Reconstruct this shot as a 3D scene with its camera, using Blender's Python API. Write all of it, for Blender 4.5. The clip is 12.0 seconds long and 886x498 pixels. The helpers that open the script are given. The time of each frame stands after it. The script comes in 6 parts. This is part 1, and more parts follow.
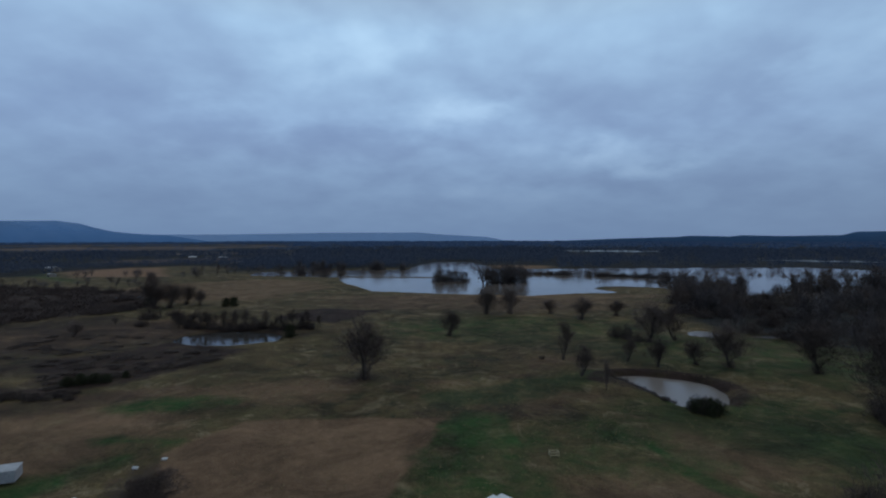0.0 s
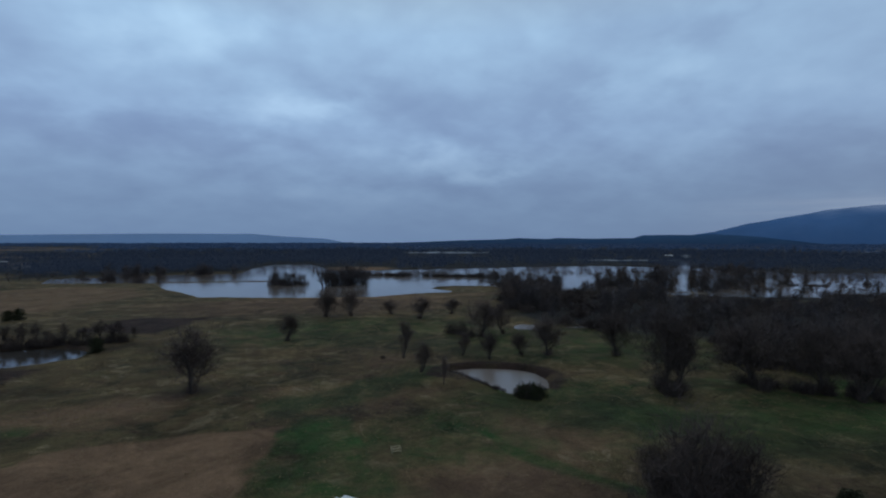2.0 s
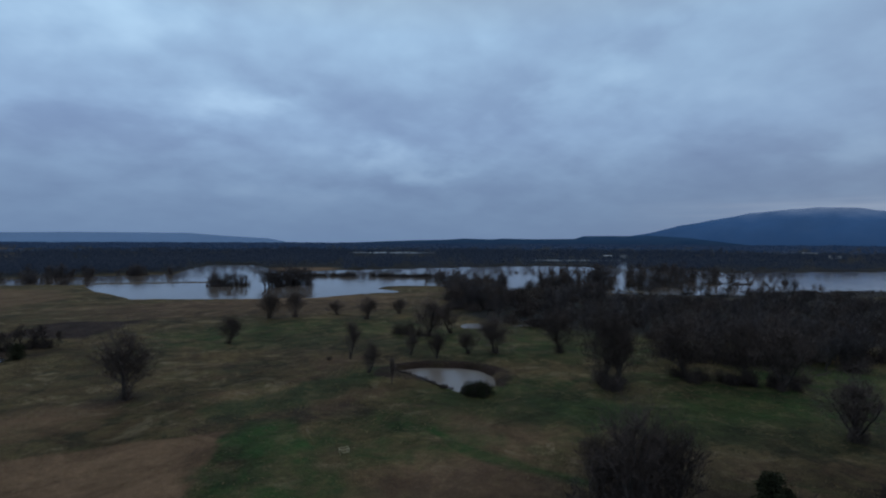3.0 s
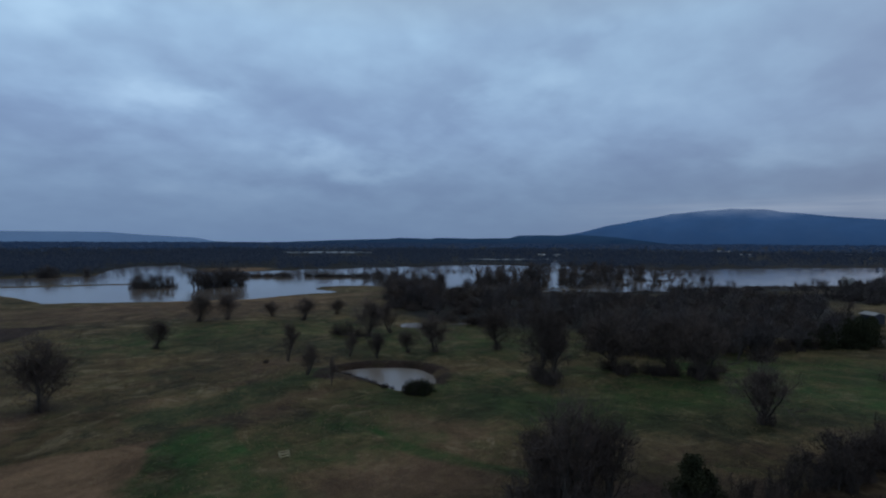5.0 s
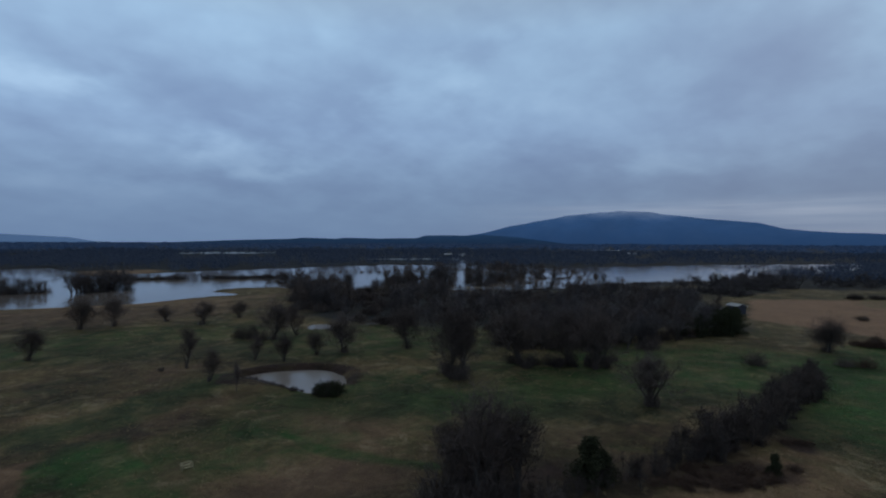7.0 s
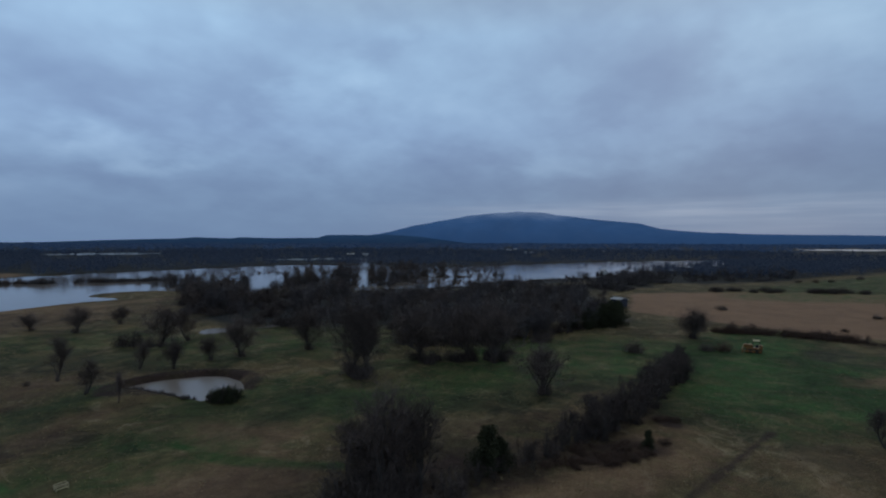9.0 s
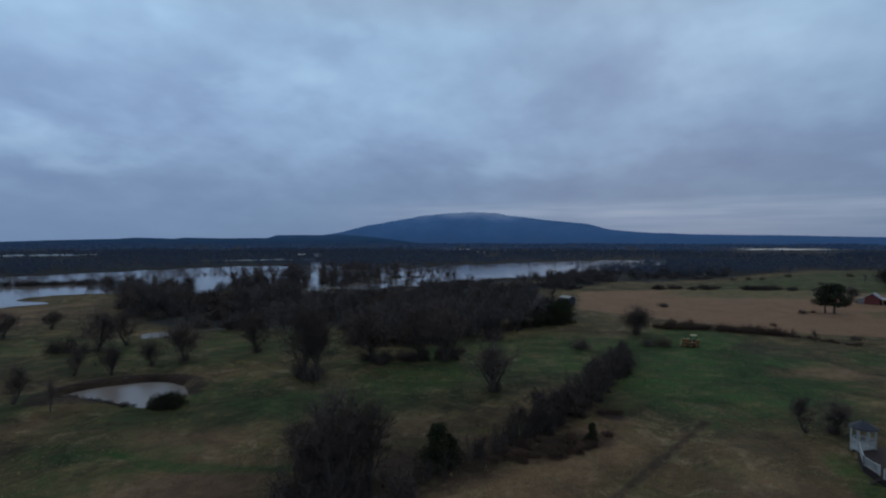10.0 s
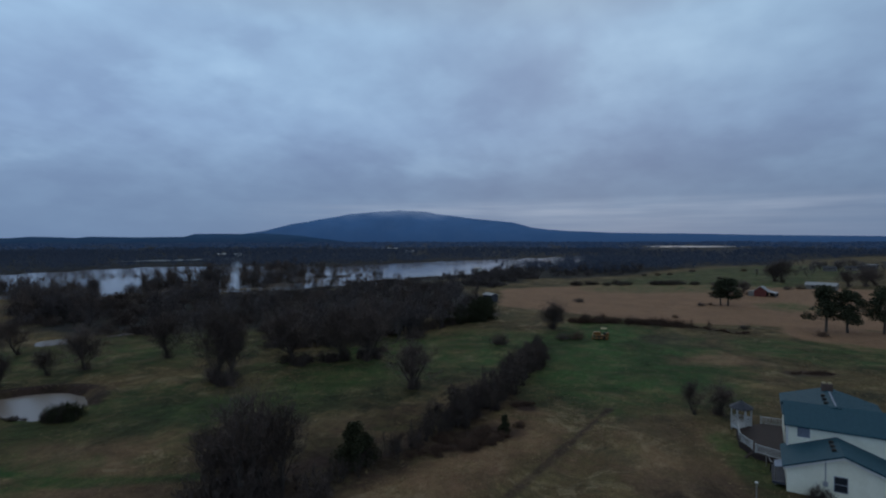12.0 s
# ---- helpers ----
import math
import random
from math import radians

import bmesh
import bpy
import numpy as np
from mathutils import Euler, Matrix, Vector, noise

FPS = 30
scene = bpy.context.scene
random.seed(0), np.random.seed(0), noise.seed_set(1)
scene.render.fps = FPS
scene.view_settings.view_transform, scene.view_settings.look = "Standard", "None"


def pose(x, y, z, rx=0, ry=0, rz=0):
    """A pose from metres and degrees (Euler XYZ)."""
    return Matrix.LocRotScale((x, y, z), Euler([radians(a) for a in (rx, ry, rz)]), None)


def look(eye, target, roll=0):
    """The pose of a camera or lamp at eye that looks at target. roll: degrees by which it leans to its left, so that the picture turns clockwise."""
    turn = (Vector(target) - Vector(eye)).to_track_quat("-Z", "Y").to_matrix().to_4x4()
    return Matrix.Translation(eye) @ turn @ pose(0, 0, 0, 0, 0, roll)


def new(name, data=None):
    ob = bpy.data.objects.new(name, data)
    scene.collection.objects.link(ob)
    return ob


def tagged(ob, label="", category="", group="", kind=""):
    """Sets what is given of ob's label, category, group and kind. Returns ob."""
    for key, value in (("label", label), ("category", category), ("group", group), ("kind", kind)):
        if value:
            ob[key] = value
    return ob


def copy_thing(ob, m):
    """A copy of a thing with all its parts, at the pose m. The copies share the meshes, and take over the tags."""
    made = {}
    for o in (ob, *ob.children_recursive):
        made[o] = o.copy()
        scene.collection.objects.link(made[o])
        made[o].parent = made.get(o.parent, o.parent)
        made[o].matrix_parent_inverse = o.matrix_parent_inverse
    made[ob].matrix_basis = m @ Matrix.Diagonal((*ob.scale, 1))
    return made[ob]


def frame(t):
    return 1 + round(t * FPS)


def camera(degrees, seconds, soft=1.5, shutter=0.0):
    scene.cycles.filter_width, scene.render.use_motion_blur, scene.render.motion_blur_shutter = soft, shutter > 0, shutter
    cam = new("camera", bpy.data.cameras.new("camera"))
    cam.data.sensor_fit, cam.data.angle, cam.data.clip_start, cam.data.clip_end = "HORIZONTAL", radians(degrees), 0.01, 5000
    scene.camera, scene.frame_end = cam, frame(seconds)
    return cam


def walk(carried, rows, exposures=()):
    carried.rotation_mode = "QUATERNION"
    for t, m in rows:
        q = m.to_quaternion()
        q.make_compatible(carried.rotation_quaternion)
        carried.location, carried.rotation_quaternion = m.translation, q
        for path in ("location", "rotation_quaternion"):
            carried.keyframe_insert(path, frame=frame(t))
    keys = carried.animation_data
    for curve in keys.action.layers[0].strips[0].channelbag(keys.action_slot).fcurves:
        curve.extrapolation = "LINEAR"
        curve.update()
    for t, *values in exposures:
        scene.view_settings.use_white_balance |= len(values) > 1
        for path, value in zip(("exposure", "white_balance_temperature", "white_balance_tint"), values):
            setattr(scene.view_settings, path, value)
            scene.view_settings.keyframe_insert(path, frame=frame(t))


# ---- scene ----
# ---- camera and its walk ----
cam = camera(80.18, 12.0, soft=2.1)
WALK = [  # seconds, x, y, z, tilt, roll, yaw
    (0.0, 0.00, 0.00, 25.00, 88.90, -0.09, 0.00),
    (0.5, 0.11, 0.11, 24.99, 88.93, -0.07, -5.97),
    (1.0, -0.12, 0.09, 24.81, 89.12, -0.02, -12.01),
    (1.5, 0.04, -0.05, 24.83, 89.05, -0.09, -13.60),
    (2.0, -0.35, -0.38, 24.87, 89.10, 0.02, -17.34),
    (2.5, -0.47, -0.39, 24.83, 89.15, 0.13, -21.15),
    (3.0, -0.80, -0.65, 24.85, 89.13, 0.24, -23.18),
    (5.0, -1.54, -0.96, 24.91, 89.08, 0.20, -29.98),
    (5.5, -1.92, -1.04, 24.85, 89.13, 0.18, -32.07),
    (6.0, -2.15, -0.97, 24.83, 89.09, 0.25, -34.81),
    (6.5, -2.48, -1.07, 24.89, 89.03, 0.21, -37.41),
    (7.0, -2.61, -1.32, 24.84, 89.11, 0.19, -40.09),
    (9.0, -3.29, -2.15, 24.80, 89.08, 0.10, -50.59),
    (9.5, -3.49, -2.21, 24.68, 89.14, 0.12, -53.35),
    (10.0, -3.43, -2.80, 24.78, 89.10, 0.03, -55.66),
    (10.5, -3.57, -3.19, 24.84, 89.17, 0.03, -58.37),
    (11.0, -3.64, -3.62, 24.86, 89.13, -0.04, -61.16),
    (11.5, -3.68, -3.95, 24.83, 89.17, 0.02, -63.28),
    (12.0, -3.50, -4.74, 24.95, 88.93, -0.11, -63.36),
]
walk(cam, [(t, look((x, y, z), Vector((x, y, z)) + Vector((-math.sin(radians(yw)) * math.cos(radians(tl - 90)), math.cos(radians(yw)) * math.cos(radians(tl - 90)), math.sin(radians(tl - 90)))), rl))
           for t, x, y, z, tl, rl, yw in WALK], exposures=[(0.0, -1.6), (1.0, -1.6), (2.5, -1.65), (7.0, -1.67), (9.0, -1.61), (12.0, -1.6)])

# ---- sky and light: heavy overcast at dusk ----
SUN_EL, SUN_AZ = radians(24), radians(78)
world = bpy.data.worlds.new("overcast_sky")
scene.world = world
world.use_nodes = True
wn, wl = world.node_tree.nodes, world.node_tree.links
wn.clear()


def wnode(kind, **sets):
    n = wn.new(kind)
    for key, value in sets.items():
        n.inputs[key].default_value = value
    return n


def wmath(op, a, b=None, c=None):
    n = wn.new("ShaderNodeMath")
    n.operation = op
    for i, v in enumerate((a, b, c)):
        if v is None:
            continue
        if isinstance(v, (int, float)):
            n.inputs[i].default_value = v
        else:
            wl.new(v, n.inputs[i])
    return n.outputs[0]


def wramp(fac, stops):
    n = wn.new("ShaderNodeValToRGB")
    els = n.color_ramp.elements
    while len(els) < len(stops):
        els.new(0.5)
    for e, (p, col) in zip(els, stops):
        e.position, e.color = p, (*col, 1)
    wl.new(fac, n.inputs[0])
    return n.outputs[0]


def wmix(kind, fac, a, b):
    n = wn.new("ShaderNodeMix")
    n.data_type, n.blend_type = "RGBA", kind
    for i, v in ((0, fac), (6, a), (7, b)):
        if isinstance(v, (int, float)):
            n.inputs[i].default_value = v
        elif isinstance(v, tuple):
            n.inputs[i].default_value = (*v, 1)
        else:
            wl.new(v, n.inputs[i])
    return n.outputs[2]


coord = wn.new("ShaderNodeTexCoord")
sep = wn.new("ShaderNodeSeparateXYZ")
wl.new(coord.outputs["Generated"], sep.inputs[0])
up = wmath("MAXIMUM", sep.outputs[2], 0.0)
lift = wmath("ADD", up, 0.34)
comb = wn.new("ShaderNodeCombineXYZ")
wl.new(wmath("DIVIDE", sep.outputs[0], lift), comb.inputs[0])
wl.new(wmath("DIVIDE", sep.outputs[1], lift), comb.inputs[1])


def clouds(scale, detail, rough, warp, at):
    m = wn.new("ShaderNodeMapping")
    m.inputs["Location"].default_value = at
    wl.new(comb.outputs[0], m.inputs[0])
    n = wnode("ShaderNodeTexNoise", Scale=scale, Detail=detail, Roughness=rough, Distortion=warp)
    wl.new(m.outputs[0], n.inputs["Vector"])
    return n.outputs[0]


big, mid, fine = clouds(1.05, 2, 0.5, 0.2, (3.1, 1.7, 0)), clouds(2.7, 3, 0.5, 0.15, (7.3, 2.2, 0)), clouds(7.5, 3, 0.5, 0.1, (1.3, 9.1, 0))
cover = wmath("MULTIPLY_ADD", big, 0.13, 0.255)
cover = wmath("MULTIPLY_ADD", mid, 0.22, cover)
cover = wmath("MULTIPLY_ADD", fine, 0.13, cover)
# the swells and hollows of the sheet: bearing, height, half width and half height in degrees, thickness
SWELLS = [(-10, 19, 7, 3.5, 0.07), (0.5, 13.3, 8, 1.7, 0.085), (-19.5, 12.7, 6, 2.2, 0.06), (17.5, 8.9, 5.5, 1.7, 0.08), (22.5, 7, 4, 1.1, 0.06), (7, 4.9, 9, 0.8, 0.045), (-11, 10, 11, 1.7, -0.065),
          (13, 15, 7, 4, -0.06), (-33, 14.5, 9, 2.5, -0.06), (17, 5.6, 13, 1.1, -0.05), (38.8, 15, 6, 5, 0.05), (43, 20.5, 4.5, 2.5, -0.07), (29, 15.5, 7, 3, -0.05), (70, 16.5, 9, 3.5, -0.07),
          (48, 8, 10, 1.8, -0.06), (62.5, 7.7, 7, 1.0, 0.05), (92, 8, 16, 2.4, -0.08), (72, 5.2, 16, 1.1, -0.05), (89, 17, 12, 4, 0.035)]
ragged = wnode("ShaderNodeTexNoise", Scale=3.2, Detail=4, Roughness=0.55)
wl.new(comb.outputs[0], ragged.inputs["Vector"])
torn = wn.new("ShaderNodeSeparateColor")
wl.new(ragged.outputs["Color"], torn.inputs[0])
bearing = wmath("MULTIPLY_ADD", torn.outputs[0], 26.0, wmath("MULTIPLY_ADD", wmath("ARCTAN2", sep.outputs[0], sep.outputs[1]), 57.2958, -13.0))
spread_up = wmath("MULTIPLY_ADD", sep.outputs[2], 24.0, 1.5)
rise = wmath("MULTIPLY_ADD", wmath("SUBTRACT", torn.outputs[1], 0.5), spread_up, wmath("MULTIPLY", wmath("ARCSINE", sep.outputs[2]), 57.2958))
for az_, el_, w_, h_, amp_ in SWELLS:
    du, dv = wmath("MULTIPLY_ADD", bearing, 1 / w_, -az_ / w_), wmath("MULTIPLY_ADD", rise, 1 / h_, -el_ / h_)
    dd = wmath("MULTIPLY_ADD", dv, dv, wmath("MULTIPLY", du, du))
    cover = wmath("MULTIPLY_ADD", wmath("EXPONENT", wmath("MULTIPLY", dd, -1.0)), (1.6 if amp_ > 0 else 1.15) * amp_, cover)
tone = wramp(cover, [(0.37, (0.55, 0.81, 1.36)), (0.45, (0.65, 0.965, 1.54)), (0.53, (0.80, 1.20, 1.82)), (0.64, (1.06, 1.54, 2.19))])
# the sheet of cloud thins towards the top and greys towards the horizon
height = wramp(up, [(0.0, (0.66, 0.67, 0.68)), (0.07, (0.75, 0.75, 0.76)), (0.2, (0.95, 0.955, 0.96)), (0.36, (1.22, 1.23, 1.15)), (0.55, (1.16, 0.96, 0.74)), (1.0, (1.2, 0.92, 0.62))])
sheet = wmix("MULTIPLY", 1.0, tone, height)
# low down the sheet closes to an even blue-grey
sheet = wmix("MIX", wramp(up, [(0.0, (0.85, 0.85, 0.85)), (0.05, (0.6, 0.6, 0.6)), (0.16, (0, 0, 0))]), sheet, (0.395, 0.63, 1.07))
# brighter towards the north-west, where the sheet is thinner
side = wmath("MULTIPLY_ADD", wmath("ADD", sep.outputs[1], wmath("MULTIPLY", sep.outputs[0], -0.4)), 0.15, 1.0)
span = wn.new("ShaderNodeVectorMath")
span.operation = "SCALE"
wl.new(sheet, span.inputs[0])
wl.new(side, span.inputs[3])
sheet = span.outputs[0]
# a pale gap between cloud and ridge, low in the east
azim = wmath("ADD", wmath("MULTIPLY", sep.outputs[0], math.sin(SUN_AZ)), wmath("MULTIPLY", sep.outputs[1], math.cos(SUN_AZ)))
gap = wmath("MULTIPLY", wramp(azim, [(0.80, (0, 0, 0)), (0.99, (1, 1, 1))]), wramp(up, [(0.010, (0.25, 0.25, 0.25)), (0.035, (0.5, 0.5, 0.5)), (0.052, (1, 1, 1)), (0.062, (0.9, 0.9, 0.9)), (0.076, (0, 0, 0))]))
streak = wn.new("ShaderNodeMapping")
streak.inputs["Scale"].default_value = (3, 3, 60)
wl.new(coord.outputs["Generated"], streak.inputs[0])
bands = wnode("ShaderNodeTexNoise", Scale=1.6, Detail=3, Roughness=0.5)
wl.new(streak.outputs[0], bands.inputs["Vector"])
gap = wmath("MULTIPLY", gap, wramp(bands.outputs[0], [(0.25, (0, 0, 0)), (0.75, (1, 1, 1))]))
sheet = wmix("MIX", wmath("MULTIPLY", gap, 0.7), sheet, (0.98, 1.20, 1.60))
sky = wn.new("ShaderNodeTexSky")
sky.sky_type, sky.sun_disc, sky.sun_elevation, sky.sun_rotation = "NISHITA", False, SUN_EL, SUN_AZ
blue = wmix("MULTIPLY", 1.0, sky.outputs[0], (0.006, 0.006, 0.006))
total = wmix("ADD", 1.0, sheet, blue)
backg = wnode("ShaderNodeBackground", Strength=1.0)
wl.new(total, backg.inputs[0])
wl.new(backg.outputs[0], wn.new("ShaderNodeOutputWorld").inputs[0])

sun = new("sun", bpy.data.lights.new("sun", "SUN"))
sun.data.energy, sun.data.angle, sun.data.color = 0.8, radians(40), (1.0, 0.94, 0.89)
sun.matrix_world = look((0, 0, 300), (-math.sin(SUN_AZ) * 100, -math.cos(SUN_AZ) * 100, 300 - 100 * math.tan(SUN_EL)))


# ---- materials ----
def shade(name, rough=0.9, metal=0.0):
    m = bpy.data.materials.new(name)
    m.use_nodes = True
    b = m.node_tree.nodes["Principled BSDF"]
    b.inputs["Roughness"].default_value, b.inputs["Metallic"].default_value = rough, metal
    return m, m.node_tree.nodes, m.node_tree.links, b


def mixer(nodes, links, fac, a, b, kind="MIX"):
    n = nodes.new("ShaderNodeMix")
    n.data_type, n.blend_type = "RGBA", kind
    for i, v in ((0, fac), (6, a), (7, b)):
        if isinstance(v, (int, float)):
            n.inputs[i].default_value = v
        elif isinstance(v, tuple):
            n.inputs[i].default_value = (*v, 1)
        else:
            links.new(v, n.inputs[i])
    return n.outputs[2]


def noise_out(nodes, links, vec, scale, detail=4, rough=0.6, warp=0.0, lo=0.35, hi=0.65):
    n = nodes.new("ShaderNodeTexNoise")
    for key, value in (("Scale", scale), ("Detail", detail), ("Roughness", rough), ("Distortion", warp)):
        n.inputs[key].default_value = value
    links.new(vec, n.inputs["Vector"])
    r = nodes.new("ShaderNodeMapRange")
    r.inputs[1].default_value, r.inputs[2].default_value = lo, hi
    links.new(n.outputs[0], r.inputs[0])
    return r.outputs[0]


def surface(name, dark, light, scale=1.5, rough=0.85, metal=0.0, bump=0.3, stain=None, vary=0.25):
    """A matt surface: grain between two colours, wide stains, a tone of its own for each object, fine relief."""
    m, nodes, links, b = shade(name, rough, metal)
    vec = nodes.new("ShaderNodeTexCoord").outputs["Object"]
    grain = noise_out(nodes, links, vec, scale * 6, 5, 0.65)
    wide = noise_out(nodes, links, vec, scale, 3, 0.5)
    col = mixer(nodes, links, grain, dark, light)
    col = mixer(nodes, links, wide, col, stain or tuple(0.72 * v for v in dark))
    mx = nodes.new("ShaderNodeMath")
    mx.operation, mx.inputs[1].default_value = "MULTIPLY", 0.45
    links.new(wide, mx.inputs[0])
    col.node.inputs[0].default_value = 0
    links.new(mx.outputs[0], col.node.inputs[0])
    if vary:
        info = nodes.new("ShaderNodeObjectInfo")
        r = nodes.new("ShaderNodeMapRange")
        r.inputs[3].default_value, r.inputs[4].default_value = 1 - vary, 1 + vary
        links.new(info.outputs["Random"], r.inputs[0])
        hsv = nodes.new("ShaderNodeHueSaturation")
        links.new(r.outputs[0], hsv.inputs["Value"])
        links.new(col, hsv.inputs["Color"])
        col = hsv.outputs[0]
    links.new(col, b.inputs["Base Color"])
    if bump:
        bp = nodes.new("ShaderNodeBump")
        bp.inputs["Strength"].default_value = bump
        bp.inputs["Distance"].default_value = 0.03
        links.new(grain, bp.inputs["Height"])
        links.new(bp.outputs[0], b.inputs["Normal"])
    return m


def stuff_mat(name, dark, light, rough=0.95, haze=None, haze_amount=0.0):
    """Twigs, blades and leaves: each loose piece has its own tone. haze: emission that paints the air before far woods.
    """
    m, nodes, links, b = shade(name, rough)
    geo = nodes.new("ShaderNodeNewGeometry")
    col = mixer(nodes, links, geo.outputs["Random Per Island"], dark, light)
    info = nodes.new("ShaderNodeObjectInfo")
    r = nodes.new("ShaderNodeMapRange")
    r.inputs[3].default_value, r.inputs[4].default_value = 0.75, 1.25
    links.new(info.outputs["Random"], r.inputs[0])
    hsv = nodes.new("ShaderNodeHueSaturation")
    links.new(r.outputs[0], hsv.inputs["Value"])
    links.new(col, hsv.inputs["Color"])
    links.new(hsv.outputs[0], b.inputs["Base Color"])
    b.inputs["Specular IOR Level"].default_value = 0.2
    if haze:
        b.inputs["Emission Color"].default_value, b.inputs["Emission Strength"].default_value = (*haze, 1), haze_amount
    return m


def ground_mat():
    m, nodes, links, b = shade("pasture", 0.95)
    b.inputs["Specular IOR Level"].default_value = 0.15
    pos = nodes.new("ShaderNodeNewGeometry").outputs["Position"]
    n1 = noise_out(nodes, links, pos, 0.045, 4, 0.6, 0.6)
    n2 = noise_out(nodes, links, pos, 0.22, 5, 0.65, 0.4)
    n3 = noise_out(nodes, links, pos, 1.1, 6, 0.7, 0.2)
    n4 = noise_out(nodes, links, pos, 4.5, 4, 0.7)

    def attr(key):
        a = nodes.new("ShaderNodeAttribute")
        a.attribute_name = key
        return a.outputs["Fac"]

    def ragged(key, amount=0.5):
        """A soil weight with its edge broken up by the finer noise."""
        s = nodes.new("ShaderNodeMath")
        s.operation = "MULTIPLY_ADD"
        links.new(n2, s.inputs[0])
        s.inputs[1].default_value, s.inputs[2].default_value = amount, -amount / 2
        a = nodes.new("ShaderNodeMath")
        a.operation, a.use_clamp = "ADD", True
        links.new(attr(key), a.inputs[0])
        links.new(s.outputs[0], a.inputs[1])
        g = nodes.new("ShaderNodeMath")
        g.operation, g.use_clamp = "MULTIPLY", True
        links.new(a.outputs[0], g.inputs[0])
        t = nodes.new("ShaderNodeMath")
        t.operation, t.use_clamp, t.inputs[1].default_value = "MULTIPLY", True, 6.0
        links.new(attr(key), t.inputs[0])
        links.new(t.outputs[0], g.inputs[1])
        return g.outputs[0]

    straw = mixer(nodes, links, n3, GRASS_A, GRASS_B)
    olive = mixer(nodes, links, n3, OLIVE_A, OLIVE_B)
    base = mixer(nodes, links, n1, straw, olive)
    base = mixer(nodes, links, n2, base, mixer(nodes, links, n4, GRASS_C, GRASS_D))
    base.node.inputs[0].default_value = 0.5
    half = nodes.new("ShaderNodeMath")
    half.operation, half.inputs[1].default_value = "MULTIPLY", 0.75
    links.new(n2, half.inputs[0])
    links.new(half.outputs[0], base.node.inputs[0])
    soil = mixer(nodes, links, n3, SOIL_A, SOIL_B)
    tan = mixer(nodes, links, n3, TAN_A, TAN_B)
    green = mixer(nodes, links, n3, GREEN_A, GREEN_B)
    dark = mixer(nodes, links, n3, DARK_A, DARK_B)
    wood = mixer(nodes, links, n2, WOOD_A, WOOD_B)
    col = base
    n6 = noise_out(nodes, links, pos, 0.15, 8, 0.76, 1.2, 0.53, 0.61)
    rust = nodes.new("ShaderNodeMath")
    rust.operation, rust.inputs[1].default_value = "MULTIPLY", 0.6
    links.new(n6, rust.inputs[0])
    col = mixer(nodes, links, rust.outputs[0], col, mixer(nodes, links, n3, (0.115, 0.066, 0.042), (0.19, 0.118, 0.076)))
    n7 = noise_out(nodes, links, pos, 0.12, 8, 0.76, 1.5, 0.53, 0.60)
    pale = nodes.new("ShaderNodeMath")
    pale.operation, pale.inputs[1].default_value = "MULTIPLY", 0.72
    links.new(n7, pale.inputs[0])
    col = mixer(nodes, links, pale.outputs[0], col, mixer(nodes, links, n4, (0.21, 0.165, 0.098), (0.33, 0.255, 0.155)))
    n8 = noise_out(nodes, links, pos, 0.075, 8, 0.74, 1.0, 0.53, 0.61)
    shady = nodes.new("ShaderNodeMath")
    shady.operation, shady.inputs[1].default_value = "MULTIPLY", 0.75
    links.new(n8, shady.inputs[0])
    col = mixer(nodes, links, shady.outputs[0], col, mixer(nodes, links, n3, (0.040, 0.044, 0.022), (0.074, 0.070, 0.038)))
    # far hay fields: a tan muted in colour to stand for air haze
    hay = mixer(nodes, links, n2, (0.125, 0.090, 0.082), (0.178, 0.130, 0.116))
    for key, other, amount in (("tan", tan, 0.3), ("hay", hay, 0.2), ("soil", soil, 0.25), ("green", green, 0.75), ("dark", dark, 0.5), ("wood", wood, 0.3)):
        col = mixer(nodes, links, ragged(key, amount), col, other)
    n5 = noise_out(nodes, links, pos, 0.09, 5, 0.7, 0.8)
    worn = nodes.new("ShaderNodeHueSaturation")
    wr = nodes.new("ShaderNodeMapRange")
    wr.inputs[4].default_value = 1.06
    even = nodes.new("ShaderNodeMath")  # the mown tan field is the least blotchy
    even.operation, even.inputs[1].default_value, even.inputs[2].default_value = "MULTIPLY_ADD", 0.4, 0.44
    links.new(attr("tan"), even.inputs[0])
    links.new(even.outputs[0], wr.inputs[3])
    links.new(n5, wr.inputs[0])
    links.new(wr.outputs[0], worn.inputs["Value"])
    links.new(col, worn.inputs["Color"])
    col = worn.outputs[0]
    speck = nodes.new("ShaderNodeHueSaturation")
    rr = nodes.new("ShaderNodeMapRange")
    rr.inputs[3].default_value, rr.inputs[4].default_value = 0.84, 1.16
    links.new(n4, rr.inputs[0])
    links.new(rr.outputs[0], speck.inputs["Value"])
    links.new(col, speck.inputs["Color"])
    links.new(speck.outputs[0], b.inputs["Base Color"])
    bp = nodes.new("ShaderNodeBump")
    bp.inputs["Strength"].default_value, bp.inputs["Distance"].default_value = 0.5, 0.2
    hh = nodes.new("ShaderNodeMath")
    hh.operation = "ADD"
    links.new(n3, hh.inputs[0])
    links.new(n4, hh.inputs[1])
    links.new(hh.outputs[0], bp.inputs["Height"])
    links.new(bp.outputs[0], b.inputs["Normal"])
    return m


